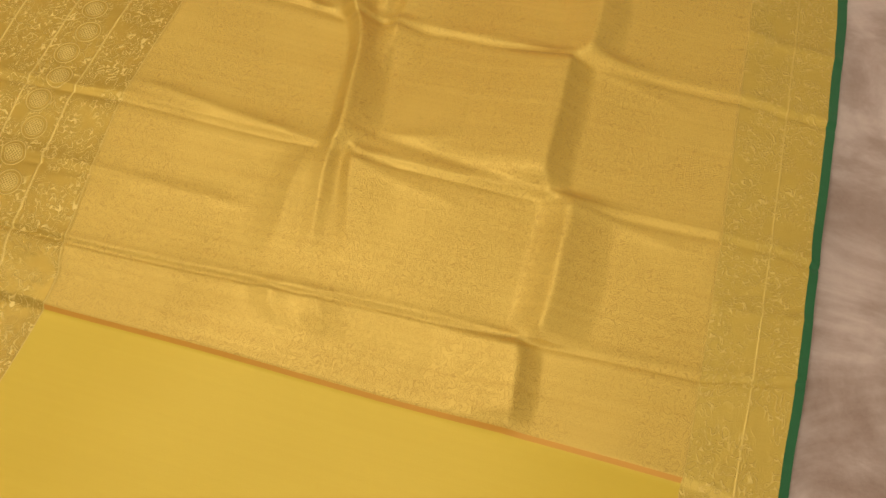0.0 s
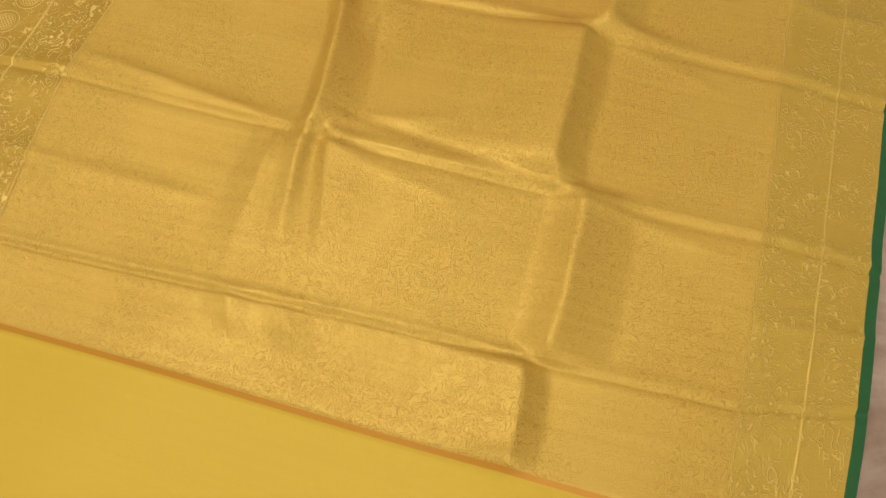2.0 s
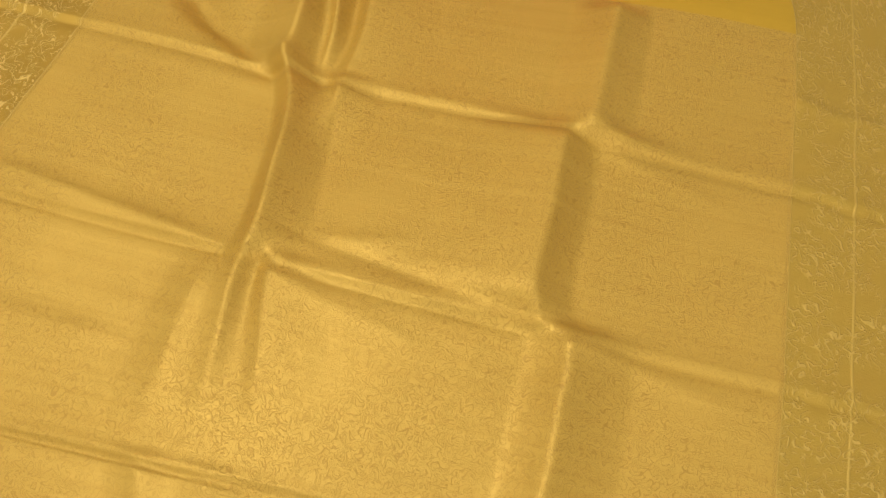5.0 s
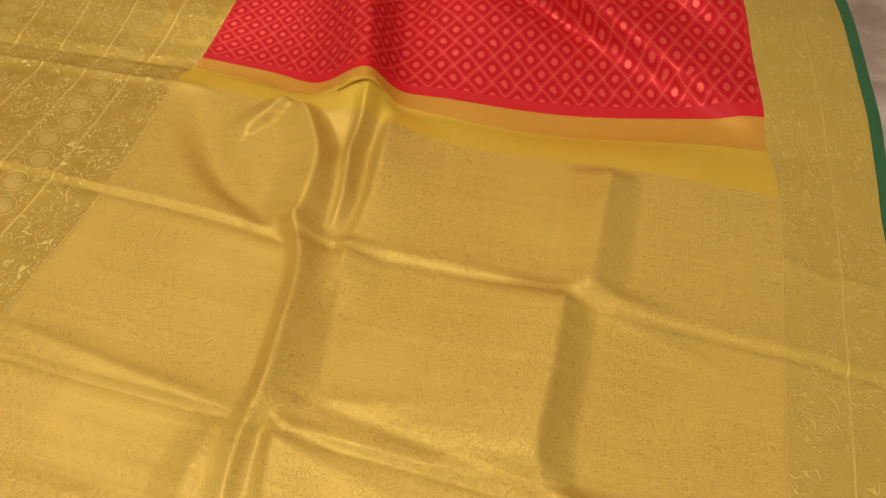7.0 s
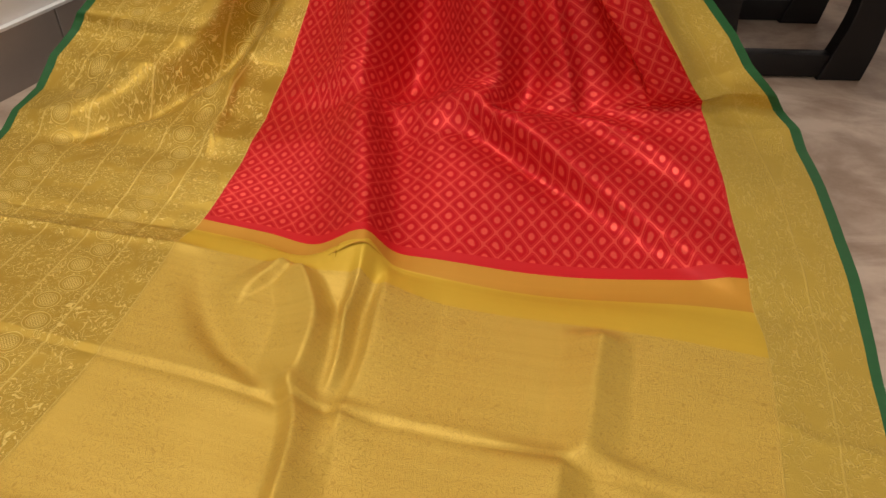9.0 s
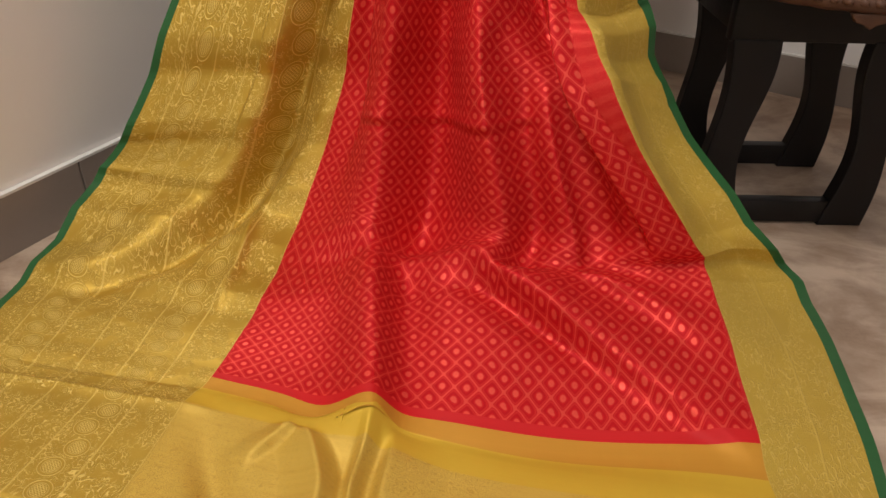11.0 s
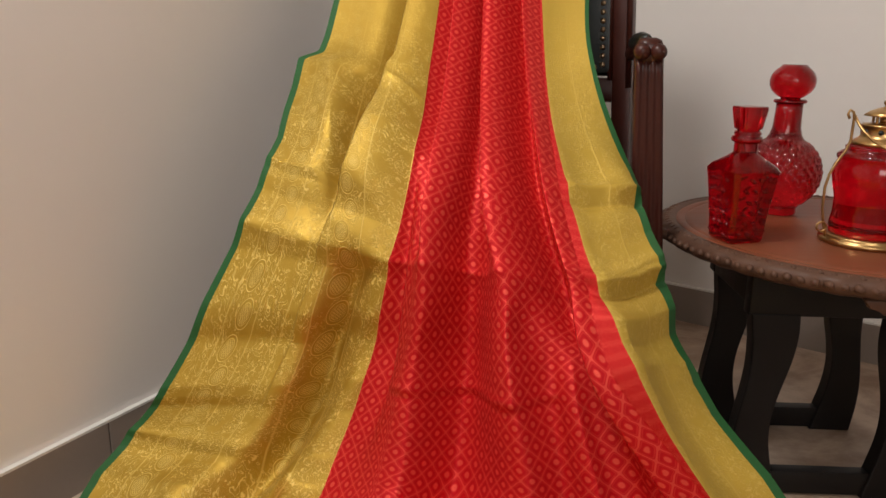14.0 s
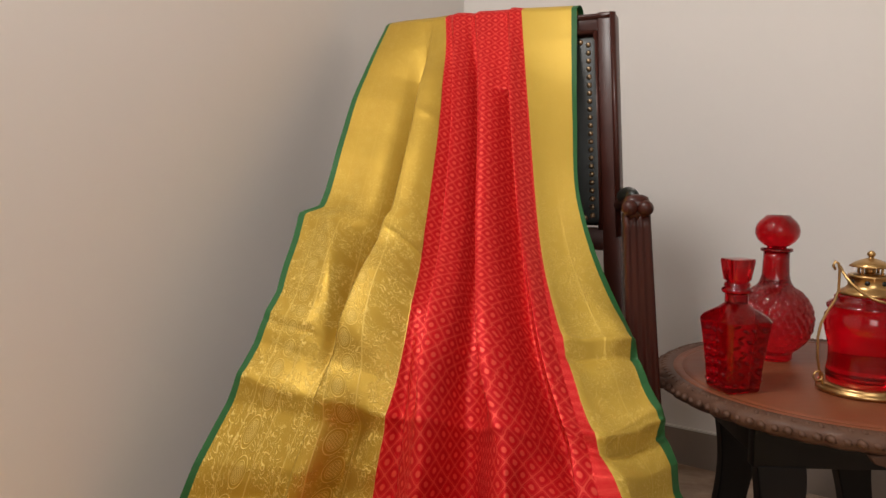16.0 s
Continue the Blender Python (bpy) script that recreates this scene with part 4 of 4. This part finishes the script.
# ---- glass on the table ----
def square_decanter():
    root = thing("square_decanter", (0.539, 1.572, TRAY_TOP), "square tapering red glass decanter with a flared stopper", "decanter", "red glass on the tray table", rz=18)

    def square(a, z):
        c = max(abs(math.cos(a)), abs(math.sin(a)))
        f = min(1.0, max(0.0, (0.150 - z) / 0.02))
        return f * min(1 / c, 1.28) + (1 - f)

    bm = lathe([(0.0001, 0.0), (0.030, 0.0), (0.0335, 0.004), (0.037, 0.05), (0.0425, 0.10), (0.0455, 0.122), (0.040, 0.130), (0.026, 0.143), (0.0195, 0.150), (0.019, 0.170)], 64, shape=square)
    # raised drops on the faces
    body = sharp(part("body", bm, M_GLASS2, root), 25)
    bm = bmesh.new()
    bmesh.ops.create_icosphere(bm, subdivisions=1, radius=0.0066)
    drop = part("glass_drop", bm, M_GLASS, body)
    first = True
    for side in range(4):
        for row in range(6):
            for col in range(3):
                z = 0.016 + row * 0.0185
                r = 0.0338 + (0.0455 - 0.0338) * z / 0.122
                x = (col - 1 + (0.25 if row % 2 else -0.25)) * 0.017
                ob = drop if first else new("glass_drop", drop.data)
                first = False
                ob.parent = body
                ob.matrix_basis = Matrix.Rotation(side * math.pi / 2, 4, "Z") @ Matrix.Translation((x, -r - 0.0008, z)) @ Matrix.Rotation(0.5, 4, "Y") @ Matrix.Diagonal((1.2, 0.6, 0.55, 1))
    part("collar", lathe([(0.019, 0.166), (0.0245, 0.169), (0.0255, 0.173), (0.0235, 0.177), (0.02, 0.178), (0.022, 0.181), (0.02, 0.186)], 40), M_GLASS2, root)
    sharp(part("stopper", lathe([(0.016, 0.186), (0.0185, 0.190), (0.0235, 0.222), (0.0225, 0.226), (0.001, 0.2275)], 40, shape=lambda a, z: min(1 / max(abs(math.cos(a)), abs(math.sin(a))), 1.2) if z > 0.188 else 1.0), M_GLASS, root), 30)


def round_decanter():
    root = thing("round_decanter", (0.696, 1.80, TRAY_TOP), "round-bellied red glass decanter with a diamond-cut ball stopper", "decanter", "red glass on the tray table")

    def cut(a, z):
        n = 26
        u, v = a / (2 * math.pi) * n, z / 0.0125
        return 1.0 + (0.075 * min(abs(math.sin(math.pi * (u + v * 0.5))), abs(math.sin(math.pi * (u - v * 0.5)))) if 0.02 < z < 0.15 else 0.0)

    profile = [(0.0001, 0.0), (0.034, 0.0), (0.038, 0.004), (0.037, 0.012), (0.040, 0.018)]
    for k in range(57):
        a = -1.05 + k / 56 * 2.2
        profile.append((0.071 * math.cos(a * 0.95), 0.082 + 0.072 * math.sin(a)))
    profile += [(0.030, 0.156), (0.026, 0.170), (0.0245, 0.20), (0.0245, 0.218)]
    part("body", lathe(profile, 180, shape=cut), M_GLASS, root)
    part("collar", lathe([(0.0245, 0.216), (0.030, 0.2185), (0.0305, 0.222), (0.028, 0.2245), (0.02, 0.225)], 48), M_GLASS, root)
    ball = [(0.018, 0.225), (0.018, 0.232)]
    for k in range(21):
        a = -1.1 + k / 20 * 2.0
        ball.append((0.041 * math.cos(a), 0.258 + 0.0345 * math.sin(a)))
    ball += [(0.022, 0.2895), (0.018, 0.2865), (0.001, 0.286)]
    part("stopper", lathe(ball, 120, shape=lambda a, z: 1 + (0.02 * abs(math.sin(a * 14 + z * 300)) * abs(math.sin(a * 14 - z * 300)) if 0.236 < z < 0.288 else 0)), M_GLASS, root, "diamond-cut glass ball stopper")


def lantern():
    root = thing("lantern", (0.760, 1.572, TRAY_TOP), "red glass lantern with brass base, vented brass cap and wire handle", "lantern", "red glass on the tray table")
    part("base_ring", lathe([(0.066, 0.0), (0.0735, 0.001), (0.075, 0.005), (0.073, 0.009), (0.070, 0.010), (0.071, 0.013), (0.068, 0.016), (0.05, 0.016)], 64), M_BRASS, root, "brass base ring")
    part("chimney", lathe([(0.060, 0.0165), (0.061, 0.03), (0.058, 0.05), (0.058, 0.075), (0.064, 0.10), (0.0675, 0.118), (0.066, 0.130), (0.060, 0.140), (0.0635, 0.144), (0.064, 0.149), (0.058, 0.154), (0.052, 0.157), (0.053, 0.163), (0.046, 0.168)], 64), M_GLASS2, root, "bellied deep red glass chimney")
    cap = part("cap", lathe([(0.045, 0.166), (0.048, 0.168), (0.047, 0.172), (0.037, 0.177), (0.0335, 0.182), (0.033, 0.196), (0.035, 0.198), (0.033, 0.201), (0.012, 0.203)], 48), M_BRASS, root, "brass vent collar")
    bm = bmesh.new()
    for k in range(8):
        a = k * math.pi / 4 + 0.2
        m = Matrix.Rotation(a, 4, "Z") @ Matrix.Translation((0.0325, 0, 0.189)) @ Matrix.Rotation(math.pi / 2, 4, "Y")
        bmesh.ops.create_cone(bm, cap_ends=True, segments=12, radius1=0.0042, radius2=0.0042, depth=0.0022, matrix=m)
    part("vent_hole", bm, M_LEATHER, cap, "dark round vent holes")
    for k in range(4):
        a = k * math.pi / 2 + 0.5
        part("strut", tube([(0.021 * math.cos(a), 0.021 * math.sin(a), z) for z in (0.200, 0.217)], 0.0025, 6), M_BRASS, root)
    part("roof", lathe([(0.031, 0.214), (0.0315, 0.2155), (0.024, 0.222), (0.012, 0.227), (0.004, 0.229), (0.004, 0.231), (0.0065, 0.234), (0.0065, 0.237), (0.003, 0.241), (0.0005, 0.2415)], 40, shape=lambda a, z: 1 + (0.05 * abs(math.sin(a * 6)) if z < 0.218 else 0)), M_BRASS, root, "fluted brass roof with a ball finial")
    part("candle_cup", lathe([(0.008, 0.202), (0.009, 0.21), (0.006, 0.214)], 16), M_BRASS, root)
    # wire brackets down both sides and the bail hanging from them
    for sx in (-1, 1):
        loop = [(sx * (0.083 + 0.008 * math.sin(k * 0.63)), -0.012, 0.028 + 0.008 * math.cos(k * 0.63)) for k in range(10)]
        wire = [(sx * a, -0.01, b) for a, b in ((0.0735, 0.012), (0.079, 0.03), (0.085, 0.06), (0.086, 0.095), (0.082, 0.118), (0.072, 0.14), (0.061, 0.158), (0.056, 0.175), (0.056, 0.21), (0.058, 0.22), (0.064, 0.224), (0.067, 0.217), (0.063, 0.21))]
        part("bracket", tube(wire, 0.0022, 8), M_BRASS, root, "bent brass wire bracket")
        part("wire_loop", tube(loop, 0.002, 6, closed=True), M_BRASS, root)
    bail = [(0.056 * math.cos(a), -0.012 - 0.055 * math.sin(a), 0.215 - 0.052 * math.sin(a)) for a in np.linspace(0, math.pi, 21)]
    part("bail_handle", tube(bail, 0.0024, 8), M_BRASS, root, "curved brass wire handle")


square_decanter()
round_decanter()
lantern()
